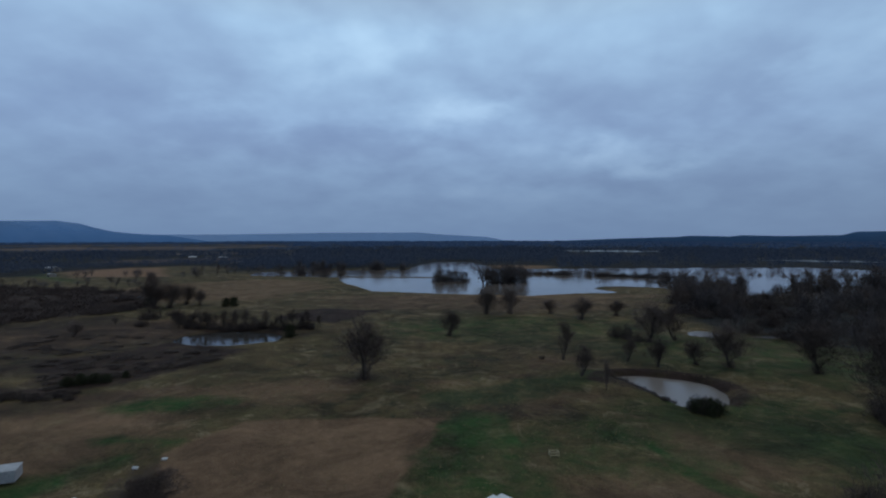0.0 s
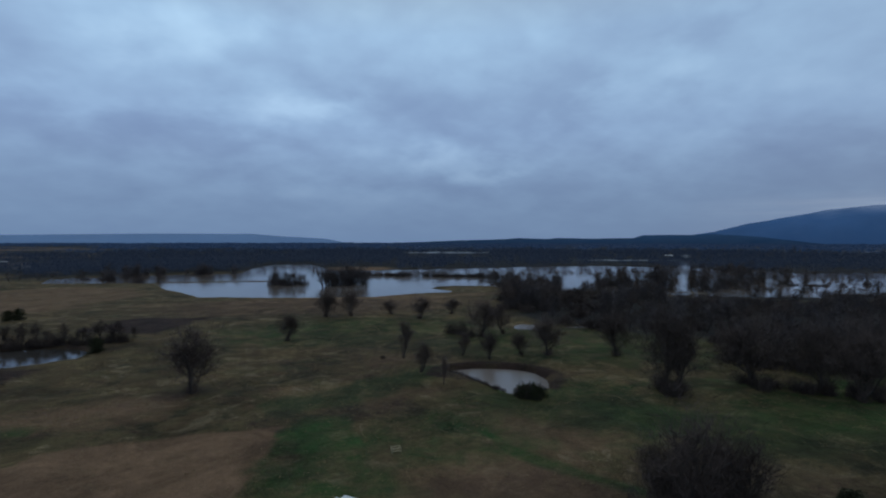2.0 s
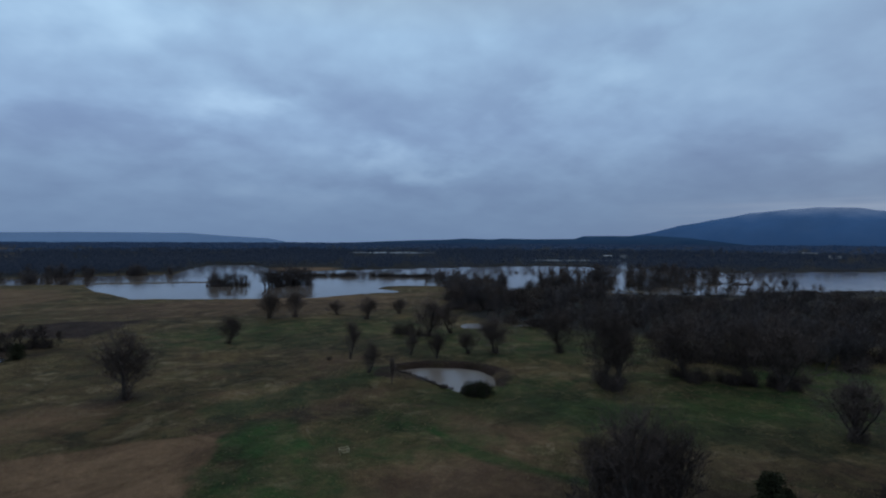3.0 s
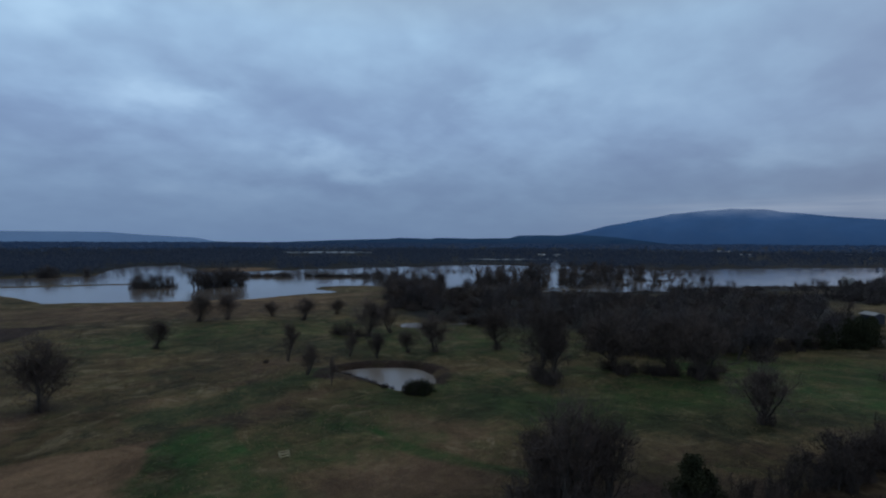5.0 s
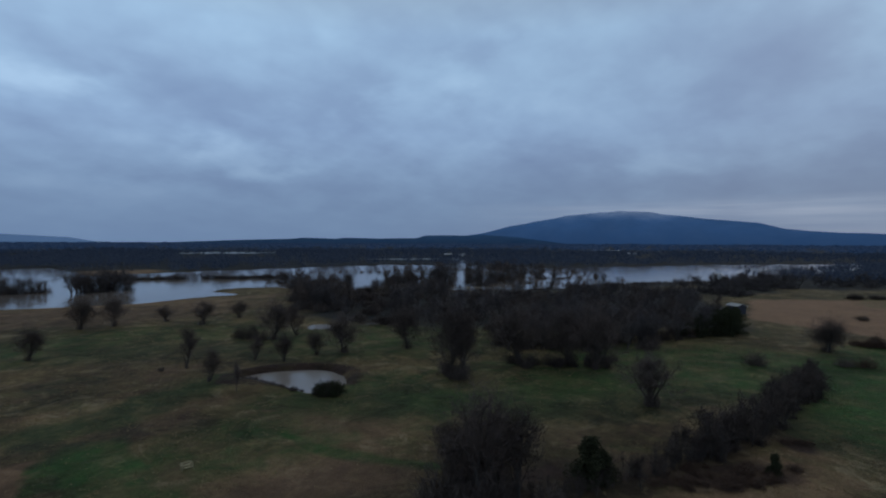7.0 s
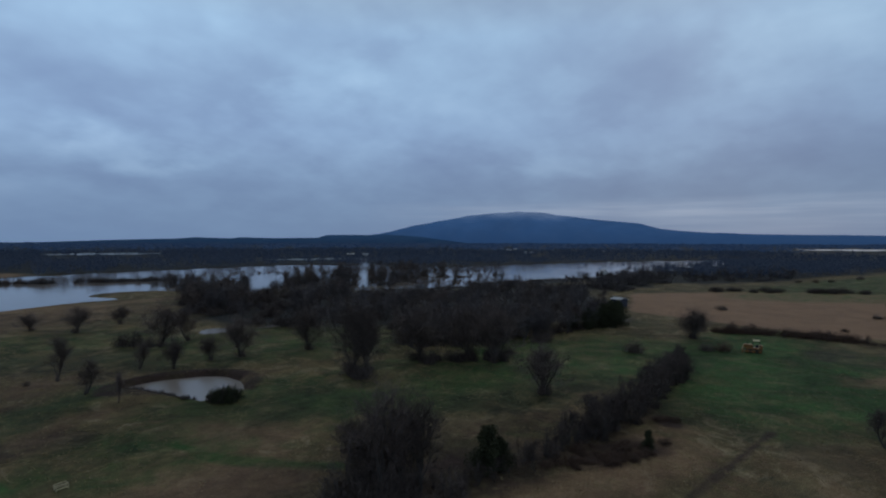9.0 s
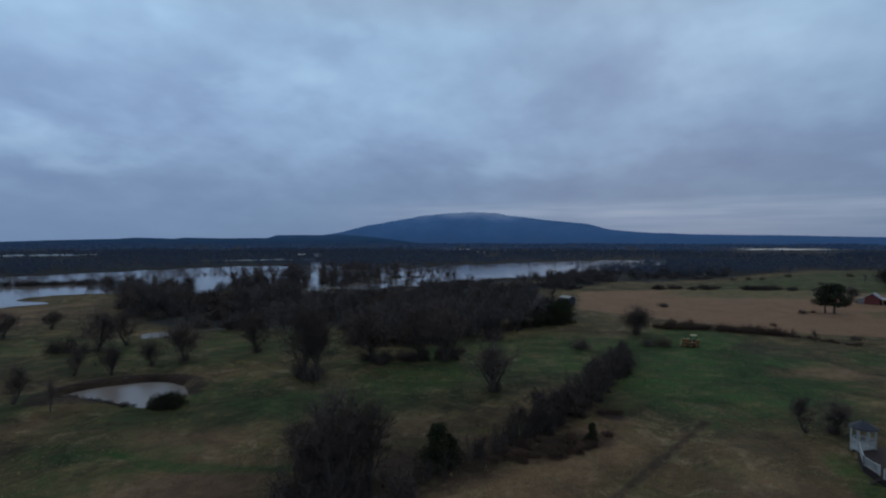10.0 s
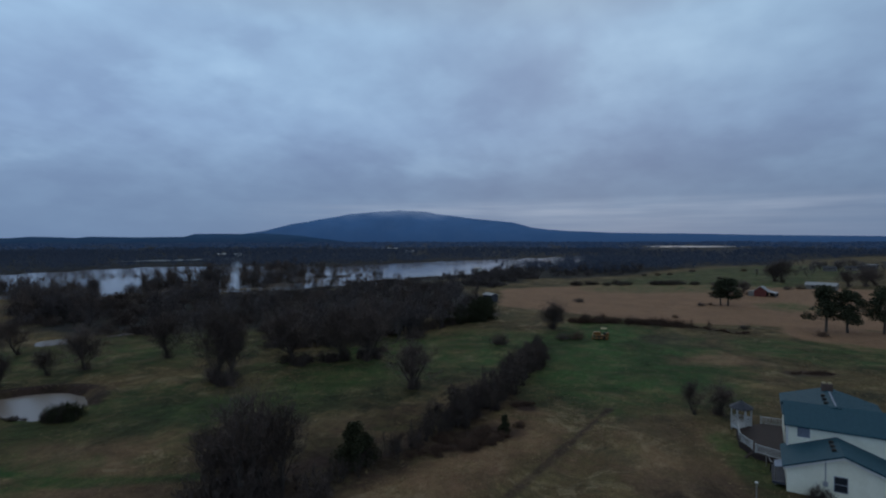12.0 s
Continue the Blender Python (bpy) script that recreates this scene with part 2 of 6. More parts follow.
def water_mat(name="muddy_water", rough=0.09, mud=((0.150, 0.122, 0.108), (0.185, 0.154, 0.136))):
    m, nodes, links, b = shade(name, rough)
    pos = nodes.new("ShaderNodeNewGeometry").outputs["Position"]
    silt = noise_out(nodes, links, pos, 0.03, 3, 0.5)
    links.new(mixer(nodes, links, silt, *mud), b.inputs["Base Color"])
    b.inputs["IOR"].default_value = 1.33
    ripple = noise_out(nodes, links, pos, 1.4, 3, 0.5, 0.3, 0.2, 0.8)
    bp = nodes.new("ShaderNodeBump")
    bp.inputs["Strength"].default_value, bp.inputs["Distance"].default_value = 0.10, 0.05
    links.new(ripple, bp.inputs["Height"])
    links.new(bp.outputs[0], b.inputs["Normal"])
    return m


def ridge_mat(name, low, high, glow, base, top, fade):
    """Wooded ridge far behind the rest; its emission paints the blue air before it; fade: alpha thins its head to stand
    for cloud.
    """
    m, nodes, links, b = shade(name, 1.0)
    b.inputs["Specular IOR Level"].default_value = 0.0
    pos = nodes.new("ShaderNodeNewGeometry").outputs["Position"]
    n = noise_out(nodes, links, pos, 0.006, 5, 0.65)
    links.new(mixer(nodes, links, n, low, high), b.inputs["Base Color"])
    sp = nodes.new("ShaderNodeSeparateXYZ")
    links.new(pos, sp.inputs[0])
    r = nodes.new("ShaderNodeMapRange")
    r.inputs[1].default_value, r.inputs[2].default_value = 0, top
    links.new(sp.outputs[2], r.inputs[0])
    # air haze painted as a blue glow that changes with height
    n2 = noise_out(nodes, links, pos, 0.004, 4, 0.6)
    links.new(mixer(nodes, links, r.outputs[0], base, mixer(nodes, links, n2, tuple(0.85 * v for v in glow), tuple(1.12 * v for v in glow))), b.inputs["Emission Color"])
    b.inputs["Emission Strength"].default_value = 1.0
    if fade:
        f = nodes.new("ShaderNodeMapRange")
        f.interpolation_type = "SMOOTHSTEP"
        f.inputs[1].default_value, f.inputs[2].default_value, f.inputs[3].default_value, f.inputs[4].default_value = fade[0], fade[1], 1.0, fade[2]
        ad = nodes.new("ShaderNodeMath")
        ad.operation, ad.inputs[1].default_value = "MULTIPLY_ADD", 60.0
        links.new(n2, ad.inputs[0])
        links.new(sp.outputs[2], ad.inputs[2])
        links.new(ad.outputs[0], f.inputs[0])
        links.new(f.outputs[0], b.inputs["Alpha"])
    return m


GRASS_A, GRASS_B = (0.154, 0.113, 0.055), (0.276, 0.205, 0.103)
GRASS_C, GRASS_D = (0.062, 0.045, 0.022), (0.168, 0.104, 0.053)
OLIVE_A, OLIVE_B = (0.044, 0.050, 0.021), (0.086, 0.087, 0.036)
SOIL_A, SOIL_B = (0.216, 0.133, 0.080), (0.276, 0.173, 0.105)
TAN_A, TAN_B = (0.222, 0.129, 0.080), (0.294, 0.177, 0.110)
GREEN_A, GREEN_B = (0.029, 0.074, 0.021), (0.056, 0.116, 0.032)
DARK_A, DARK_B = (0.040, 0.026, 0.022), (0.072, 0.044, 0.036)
# woodland floor; its blue tint is air haze put into the base colour
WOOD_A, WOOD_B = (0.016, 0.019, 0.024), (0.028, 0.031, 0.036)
M_GROUND, M_WATER, M_POND, M_CLEAR, M_RUFFLED = ground_mat(), water_mat(), water_mat("silty_pond_water", 0.24, ((0.18, 0.150, 0.136), (0.215, 0.182, 0.163))), water_mat("still_pond_water", 0.05, ((0.04, 0.036, 0.034), (0.055, 0.05, 0.046))), water_mat("wind_ruffled_water", 0.34, ((0.05, 0.055, 0.06), (0.07, 0.075, 0.08)))
M_BARK = surface("bark", (0.055, 0.046, 0.041), (0.092, 0.078, 0.068), 2.0, 0.95)
M_TWIG = stuff_mat("twigs", (0.078, 0.068, 0.072), (0.148, 0.130, 0.133))
M_TWIGRED = stuff_mat("reddish_twigs", (0.074, 0.056, 0.051), (0.138, 0.105, 0.094))
M_TWIGDARK = stuff_mat("dark_twigs", (0.050, 0.042, 0.044), (0.098, 0.081, 0.083))
M_BRUSH = stuff_mat("brush_twigs", (0.064, 0.050, 0.046), (0.120, 0.094, 0.083))
# darker copy of the brush twigs: the shade inside dense thickets put into colour
M_SHADEBRUSH = stuff_mat("shaded_brush_twigs", (0.046, 0.035, 0.034), (0.088, 0.067, 0.062))
M_RUST = stuff_mat("rusty_twigs", (0.056, 0.036, 0.029), (0.10, 0.062, 0.047))
M_CEDAR = stuff_mat("cedar_leaf", (0.026, 0.030, 0.016), (0.047, 0.051, 0.027))
M_PINE = stuff_mat("pine_needles", (0.034, 0.041, 0.025), (0.070, 0.078, 0.046))
# both far woods glow faintly blue: air haze painted into the material
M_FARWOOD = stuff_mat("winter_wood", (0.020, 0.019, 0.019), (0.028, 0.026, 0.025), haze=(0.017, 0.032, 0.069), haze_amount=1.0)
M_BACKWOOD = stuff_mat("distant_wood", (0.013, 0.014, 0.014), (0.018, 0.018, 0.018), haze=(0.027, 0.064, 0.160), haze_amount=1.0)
M_TUFT = stuff_mat("grass_blades", (0.19, 0.15, 0.08), (0.34, 0.26, 0.15))
M_GTUFT = stuff_mat("green_blades", (0.08, 0.12, 0.035), (0.15, 0.19, 0.06))
M_SIDING = surface("white_siding", (0.84, 0.84, 0.72), (0.90, 0.90, 0.78), 0.8, 0.7, stain=(0.72, 0.71, 0.58), vary=0.0, bump=0.1)
M_TEAL = surface("teal_metal_roof", (0.024, 0.070, 0.100), (0.031, 0.087, 0.121), 0.5, 0.7, 0.0, 0.1, (0.028, 0.075, 0.110), 0.0)
M_TEAL.node_tree.nodes["Principled BSDF"].inputs["Specular IOR Level"].default_value = 0.15
M_WHITE = surface("white_paint", (0.68, 0.69, 0.70), (0.78, 0.79, 0.80), 2.0, 0.6, vary=0.05, bump=0.1)
M_DULLWHITE = surface("weathered_white_paint", (0.46, 0.47, 0.48), (0.56, 0.57, 0.58), 2.0, 0.7, vary=0.08, bump=0.1)
M_SLATE = surface("dark_shingle", (0.030, 0.034, 0.050), (0.048, 0.053, 0.074), 3.0, 0.8, vary=0.0)
M_DECK = surface("red_brown_deck", (0.022, 0.012, 0.013), (0.038, 0.021, 0.021), 1.5, 0.8, vary=0.2)
M_DARKGLASS, _n, _l, _b = shade("window_glass", 0.08)
_b.inputs["Base Color"].default_value = (0.025, 0.03, 0.04, 1)
M_BRICK = surface("chimney_brick", (0.07, 0.045, 0.04), (0.11, 0.07, 0.06), 3.0)
M_STEEL = surface("dull_steel", (0.24, 0.25, 0.27), (0.34, 0.35, 0.37), 1.0, 0.7, 0.0, 0.1)
M_PALEROOF = surface("pale_metal_roof", (0.30, 0.31, 0.33), (0.40, 0.41, 0.44), 0.4, 0.7, 0.0, 0.1)
M_RED = surface("barn_red", (0.13, 0.030, 0.028), (0.19, 0.046, 0.040), 0.8)
M_YELLOW = surface("machine_yellow", (0.175, 0.078, 0.013), (0.25, 0.110, 0.017), 1.5, 0.55, vary=0.0)
M_BLACK = surface("black_rubber", (0.018, 0.018, 0.018), (0.035, 0.033, 0.03), 3.0, 0.8, vary=0.0)
M_GREY = surface("weathered_board", (0.16, 0.15, 0.14), (0.24, 0.225, 0.21), 1.0)
M_CARPAINT, _n, _l, _b = shade("silver_white_paint", 0.25)
_b.inputs["Base Color"].default_value = (0.68, 0.70, 0.72, 1)
M_PALEWOOD = surface("pale_timber", (0.40, 0.34, 0.20), (0.54, 0.46, 0.29), 2.0)
M_BLUETRIM = surface("blue_grey_trim", (0.17, 0.20, 0.27), (0.23, 0.27, 0.34), 2.0)


# ---- mesh helpers ----
RNG = np.random.default_rng(7)


def lattice(ix, iy, seed):
    h = (ix.astype(np.int64) * 374761393 + iy.astype(np.int64) * 668265263 + seed * 974711) & 0x7FFFFFFF
    h = ((h ^ (h >> 13)) * 1274126177) & 0x7FFFFFFF
    return ((h ^ (h >> 16)) & 0xFFFF) / 65535.0


def vnoise(x, y, size, seed):
    x, y = np.asarray(x, float) / size, np.asarray(y, float) / size
    ix, iy = np.floor(x), np.floor(y)
    u, v = x - ix, y - iy
    u, v = u * u * (3 - 2 * u), v * v * (3 - 2 * v)
    a, b = lattice(ix, iy, seed), lattice(ix + 1, iy, seed)
    c, d = lattice(ix, iy + 1, seed), lattice(ix + 1, iy + 1, seed)
    return (a + (b - a) * u) * (1 - v) + (c + (d - c) * u) * v


def fbm(x, y, size, seed, octaves=4):
    """Noise between about -1 and 1."""
    total, amp, norm = 0.0, 1.0, 0.0
    for k in range(octaves):
        total = total + amp * (2 * vnoise(x, y, size / 2**k, seed + 17 * k) - 1)
        norm, amp = norm + amp, amp * 0.5
    return total / norm * 1.6


def smooth(a, b, v):
    t = np.clip((v - a) / (b - a), 0, 1)
    return t * t * (3 - 2 * t)


def arrays_mesh(name, verts, tris, material):
    """A mesh straight from arrays of points and of triangles."""
    me = bpy.data.meshes.new(name)
    me.vertices.add(len(verts))
    me.vertices.foreach_set("co", np.asarray(verts, np.float32).ravel())
    k = tris.shape[1]
    me.loops.add(tris.size)
    me.loops.foreach_set("vertex_index", tris.astype(np.int32).ravel())
    me.polygons.add(len(tris))
    me.polygons.foreach_set("loop_start", np.arange(0, tris.size, k, dtype=np.int32))
    me.update(calc_edges=True)
    me.materials.append(material)
    return me


def part(name, bm, material, parent, label=""):
    me = bpy.data.meshes.new(name)
    bmesh.ops.recalc_face_normals(bm, faces=bm.faces)
    bm.to_mesh(me)
    bm.free()
    me.materials.append(material)
    ob = new(name, me)
    ob.parent = parent
    return tagged(ob, label)


def empty(name, x, y, z=0.0, turn=0.0):
    ob = new(name)
    ob.matrix_basis = pose(x, y, z, 0, 0, turn)
    ob.empty_display_size = 0.2
    return ob


def add_box(bm, x0, x1, y0, y1, z0, z1, bevel=0.0):
    geom = bmesh.ops.create_cube(bm, size=1.0, matrix=Matrix.Translation(((x0 + x1) / 2, (y0 + y1) / 2, (z0 + z1) / 2)) @ Matrix.Diagonal((x1 - x0, y1 - y0, z1 - z0, 1)))
    if bevel:
        edges = list({e for v in geom["verts"] for e in v.link_edges})
        bmesh.ops.bevel(bm, geom=edges, offset=bevel, segments=2, affect="EDGES")
    return bm


def box(*dims, bevel=0.0):
    return add_box(bmesh.new(), *dims, bevel=bevel)


def add_tube(bm, p, q, r0, r1=None, n=8):
    p, q = Vector(p), Vector(q)
    m = Matrix.Translation((p + q) / 2) @ (q - p).to_track_quat("Z", "Y").to_matrix().to_4x4()
    bmesh.ops.create_cone(bm, cap_ends=True, segments=n, radius1=r0, radius2=r0 if r1 is None else r1, depth=(q - p).length, matrix=m)
    return bm


def tube(p, q, r0, r1=None, n=8):
    return add_tube(bmesh.new(), p, q, r0, r1, n)


def slab(corners, thick):
    """A plate over four corners, thick downwards."""
    bm = bmesh.new()
    top = [bm.verts.new(c) for c in corners]
    low = [bm.verts.new((c[0], c[1], c[2] - thick)) for c in corners]
    bm.faces.new(top)
    bm.faces.new(low[::-1])
    for i in range(len(corners)):
        j = (i + 1) % len(corners)
        bm.faces.new((top[j], top[i], low[i], low[j]))
    return bm


# ---- the lie of the land ----
WATER = -0.45
NEAR_X = [-141, -134, -100, -69, -56, -35, -2, 37, 58, 74, 80, 108, 137, 190, 243, 300, 342, 440, 600, 735, 761]
NEAR_Y = [400, 364, 356, 350, 300, 259, 243, 234, 243, 247, 250, 250, 236, 192, 164, 172, 142, 134, 124, 138, 150]
FAR_X = [-141, -84, -30, -22, -10, 30, 36, 44, 179, 303, 346, 385, 469, 595, 734, 761]
FAR_Y = [400, 427, 432, 500, 555, 565, 540, 440, 446, 452, 400, 300, 280, 236, 152, 150]
PONDS = [  # x, y, half length, half width, turn
    (36.9, 87.4, 10.0, 8.9, -32), (-54.5, 134.0, 13.0, 9.6, 0), (-137, 230, 6.0, 5.5, 0), (68.6, 138.6, 3.7, 4.3, -30), (82.5, 133.8, 3.2, 1.3, -10)]


def oval(x, y, cx, cy, a, b, turn=0.0):
    """Metres inside an oval, roughly; negative outside."""
    c, s = math.cos(radians(turn)), math.sin(radians(turn))
    u, v = (x - cx) * c + (y - cy) * s, -(x - cx) * s + (y - cy) * c
    return (1 - np.sqrt((u / a) ** 2 + (v / b) ** 2)) * min(a, b)


def area(x, y, *corners):
    """Metres inside a convex field given by its corners in clockwise order."""
    d = None
    for (ax, ay), (bx, by) in zip(corners, corners[1:] + corners[:1]):
        n = math.hypot(bx - ax, by - ay)
        e = ((by - ay) * (x - ax) - (bx - ax) * (y - ay)) / n
        d = e if d is None else np.minimum(d, e)
    return d


def strip(x, y, half, *points):
    """Metres inside a band along a line."""
    d = None
    for (ax, ay), (bx, by) in zip(points, points[1:]):
        t = np.clip(((x - ax) * (bx - ax) + (y - ay) * (by - ay)) / ((bx - ax) ** 2 + (by - ay) ** 2), 0, 1)
        e = np.hypot(x - ax - t * (bx - ax), y - ay - t * (by - ay))
        d = e if d is None else np.minimum(d, e)
    return half - d


def flood(x, y):
    """Metres inside the flooded meadows; negative on land."""
    s = np.minimum(y - np.interp(x, NEAR_X, NEAR_Y), np.interp(x, FAR_X, FAR_Y) - y)
    s = s * 0.8 + 2.2 * fbm(x, y, 16, 41, 3)
    s = np.minimum(s, -area(x, y, (76, 267), (84, 280), (97, 281), (112, 272), (118, 236), (84, 238)) - 0.8 * fbm(x, y, 9, 47, 2))
    s = np.maximum(s, strip(x, y, 4.5, (193, 217), (330, 366), (476, 530)))  # the open channel
    s = np.minimum(s, -1.5 * strip(x, y, 5.0, (-62, 352), (0, 345)))
    s = np.minimum(s, -1.5 * strip(x, y, 2.2, (187, 213), (200, 200), (212, 187)))
    return s


def pond(x, y):
    s = -99.0
    for cx, cy, a, b, turn in PONDS:
        o = oval(x, y, cx, cy, a, b, turn)
        if cx == PONDS[0][0]:
            o = np.minimum(o, 0.954 * (x - 30.6) + 0.30 * (y - 97.0) + 0.6)  # the straight dam
        s = np.maximum(s, o + 0.5 * fbm(x, y, 5, 43, 3))
    return s


def land(x, y):
    x, y = np.asarray(x, float), np.asarray(y, float)
    z = 0.13 * fbm(x, y, 26, 3, 3) + 0.05 * fbm(x, y, 5, 5, 3)
    z = z - 0.25 * smooth(25, 0, -flood(x, y))
    z = z - 1.3 * smooth(-2.5, 5, flood(x, y))
    bank = oval(x, y, 36.9, 87.8, 12.8, 11.6, -32)
    z = z + 0.45 * smooth(-1.8, 0.6, bank) * smooth(78, 86, y + 0.45 * (x - 37))
    z = z - 1.6 * smooth(-1.2, 1.4, pond(x, y))
    return z


def open_country(x, y):
    """Patchwork of hay fields between the woods of the north-western plain."""
    return smooth(0.16, 0.28, fbm(x + 0.6 * y, 0.7 * y, 110, 191, 4)) * sector(x, y, -44, -15, 760, 2700)


def sector(x, y, a0, a1, r0, r1):
    """Weight of a wedge of the plain between two bearings and two distances."""
    r, az = np.hypot(x, y), np.degrees(np.arctan2(x, y))
    return smooth(a0 - 0.5, a0 + 0.5, az) * smooth(a1 + 0.5, a1 - 0.5, az) * smooth(r0 * 0.96, r0 * 1.04, r) * smooth(r1 * 1.04, r1 * 0.96, r)


def wooded(x, y):
    """Weight of the far winter woods on the plain."""
    r = np.hypot(x, y)
    az = np.degrees(np.arctan2(x, y))
    w = smooth(400, 470, r + 40 * fbm(x, y, 120, 61, 3) + 60 * smooth(64, 68, az) * smooth(90, 87, az))
    w = w * (1 - smooth(0, 12, flood(x, y))) * (1 - open_country(x, y))
    fields = np.maximum.reduce([
        oval(x, y, -235, 415, 75, 52, 50), oval(x, y, -260, 345, 45, 30, 40), oval(x, y, -900, 1480, 480, 150, 35), oval(x, y, -1500, 2200, 400, 160, 35),
        oval(x, y, 335, 1040, 90, 50, 0), oval(x, y, 1840, 40, 150, 112, 0), oval(x, y, -300, 640, 100, 44, 40), oval(x, y, 438, -54, 170, 72, -22), oval(x, y, 700, -150, 240, 50, -22),
        oval(x, y, -60, 430, 60, 26, 10) - 8, oval(x, y, 62, 470, 30, 26, 0)])
    return w * (1 - smooth(-6, 8, fields + 14 * fbm(x, y, 60, 67, 3)))


def young(x, y):
    """Where the woods of the plain are young and low."""
    return np.maximum.reduce([sector(x, y, 13.2, 22, 640, 1000), sector(x, y, 84.5, 93, 900, 1640), 0.7 * sector(x, y, -39, -35.5, 1500, 2500), 0.75 * sector(x, y, -44, -16, 1150, 2900), 0.35 * sector(x, y, -44, -16, 560, 1150)])


def soils(x, y):
    """The kinds of cover, as weights from 0 to 1; dark also holds painted shade."""
    e = 1.6 * fbm(x, y, 9, 71, 3) + 0.5 * fbm(x, y, 2.5, 73, 2)
    wide = 9 * fbm(x, y, 40, 77, 3)
    top = np.maximum.reduce
    k = {}
    k["soil"] = top([smooth(-0.4, 0.4, np.minimum(area(x, y, (-5.7, 48), (-26, 46), (-33, 61), (-27, 72), (-10, 73.0), (0.8, 72.4)) + 0.0, 99) + 0.25 * e),
                     0.8 * smooth(-4, 3, oval(x, y, -48, 66, 16, 9, 25) + e * 2), 0.7 * smooth(-4, 4, oval(x, y, -92, 140, 30, 18, 40) + e * 2),
                     0.35 * smooth(-3, 3, oval(x, y, 66, -1, 13, 7, 0) + e * 1.5), 0.6 * smooth(-3, 3, oval(x, y, 32, 62, 9, 5, -40) + e * 1.5), 0.6 * smooth(-3, 3, oval(x, y, 24, 48, 10, 5, -10) + e), 0.75 * smooth(-3, 3, oval(x, y, 118, -5, 5, 8, 20) + 1.6 * e), 0.5 * smooth(-3, 3, oval(x, y, 56, -3, 9, 6, 0) + 1.5 * e),
                     0.55 * smooth(-6, 4, oval(x, y, 40, 228, 90, 8, 2) + e * 2), 0.5 * smooth(-6, 4, oval(x, y, 15, 205, 70, 20, 0) + wide)])
    k["tan"] = top([smooth(-1.5, 1.5, area(x, y, (152, -60), (152, -29), (158, -11), (160, 35), (156, 57), (188, 68), (246, 87), (284, 50), (306, 26), (316, 0), (318, -40), (310, -150), (200, -150)) + e), smooth(-1.5, 1.5, area(x, y, (136, -70), (140, -37), (153, -23), (175, -23), (175, -70)) + e),
                    smooth(-6, 6, area(x, y, (-183, 352), (-245, 343), (-321, 450), (-247, 465)) + 0.6 * wide), 0.7 * smooth(-6, 6, oval(x, y, 62, 470, 30, 26, 0) + wide),
                    0.5 * smooth(-6, 6, oval(x, y, -110, 265, 50, 60, 0) + wide), 0.45 * smooth(-3, 3, oval(x, y, 12, 83, 9, 5, 10) + e * 2), 0.5 * smooth(-3, 3, oval(x, y, 21, 108, 6, 4) + e),
                    0.55 * smooth(-3, 3, oval(x, y, 52, 19, 15, 4.5, -14) + e * 1.5), 0.6 * smooth(-4, 4, oval(x, y, -30, 86, 22, 7, 12) + e * 2), 0.35 * smooth(-4, 4, oval(x, y, 17, 54, 13, 7, -10) + e * 2), 0.5 * smooth(-4, 4, oval(x, y, -48, 74, 10, 6, 0) + e * 2), 0.3 * smooth(-5, 5, oval(x, y, 20, 222, 70, 18, 0) + wide)])
    k["hay"] = top([open_country(x, y)] + [smooth(-8, 8, oval(x, y, cx, cy, a, b, t) + 3 * wide) for cx, cy, a, b, t in
                    ((-900, 1480, 520, 190, 35), (-1500, 2200, 440, 200, 35), (-300, 640, 110, 50, 40))])
    k["green"] = top([0.75 * smooth(-3, 2, strip(x, y, 3.6, (2, 81), (9, 82.5), (16, 88), (29, 95)) + e), 0.8 * smooth(-0.8, 0.8, area(x, y, (-2.6, 62), (0.2, 70.3), (3, 77), (9, 75), (9.5, 63)) + 0.5 * e), 0.55 * smooth(-2, 2, area(x, y, (-6, 49), (-2.6, 62), (9, 63), (12, 50)) + e),
                      0.42 * smooth(-8, 8, oval(x, y, 20, 148, 34, 20, 0) + 0.6 * wide), 0.85 * smooth(-8, 8, oval(x, y, 116, 14, 40, 23, 10) + 0.8 * wide), 0.62 * smooth(-8, 8, oval(x, y, 96, 48, 46, 19, -25) + wide),
                      0.6 * smooth(-6, 6, oval(x, y, 60, 54, 26, 15, -35) + wide), 0.8 * smooth(-2, 2, oval(x, y, 57, 55, 8, 4, -30) + e), 0.8 * smooth(-0.8, 0.8, strip(x, y, 1.1, (25, 63), (26, 56), (30, 49), (34, 43)) + 0.4 * e),
                      0.9 * smooth(-4, 3, oval(x, y, 50, 60, 10, 8, -30) + 2 * e), 0.5 * smooth(-6, 6, oval(x, y, 46, 70, 20, 16, -30) + wide), 0.4 * smooth(-4, 4, oval(x, y, 20, 64, 11, 9, 0) + 2 * e), 0.75 * smooth(-2, 2, oval(x, y, -40, 79, 9, 4, 15) + e), 0.8 * smooth(-1.5, 1.5, strip(x, y, 1.8, (-50, 44), (-40, 54), (-34, 64), (-41, 65)) + e), 0.4 * smooth(-10, 10, oval(x, y, 70, 110, 36, 24, -30) + wide),
                      0.5 * smooth(-10, 10, oval(x, y, 420, -35, 170, 48, -22) + wide), 0.6 * smooth(-6, 6, area(x, y, (-176, 271), (-315, 384), (-330, 420), (-250, 345)) + 0.6 * wide), 0.5 * smooth(-4, 4, oval(x, y, 138, -30, 16, 20) + wide),
                      0.55 * smooth(-1, 1, strip(x, y, 1.8, (71, -6.6), (65, -8.4), (59, -10)) + 0.4 * e), 0.5 * smooth(-4, 4, oval(x, y, 225, -32, 14, 10) + e)])
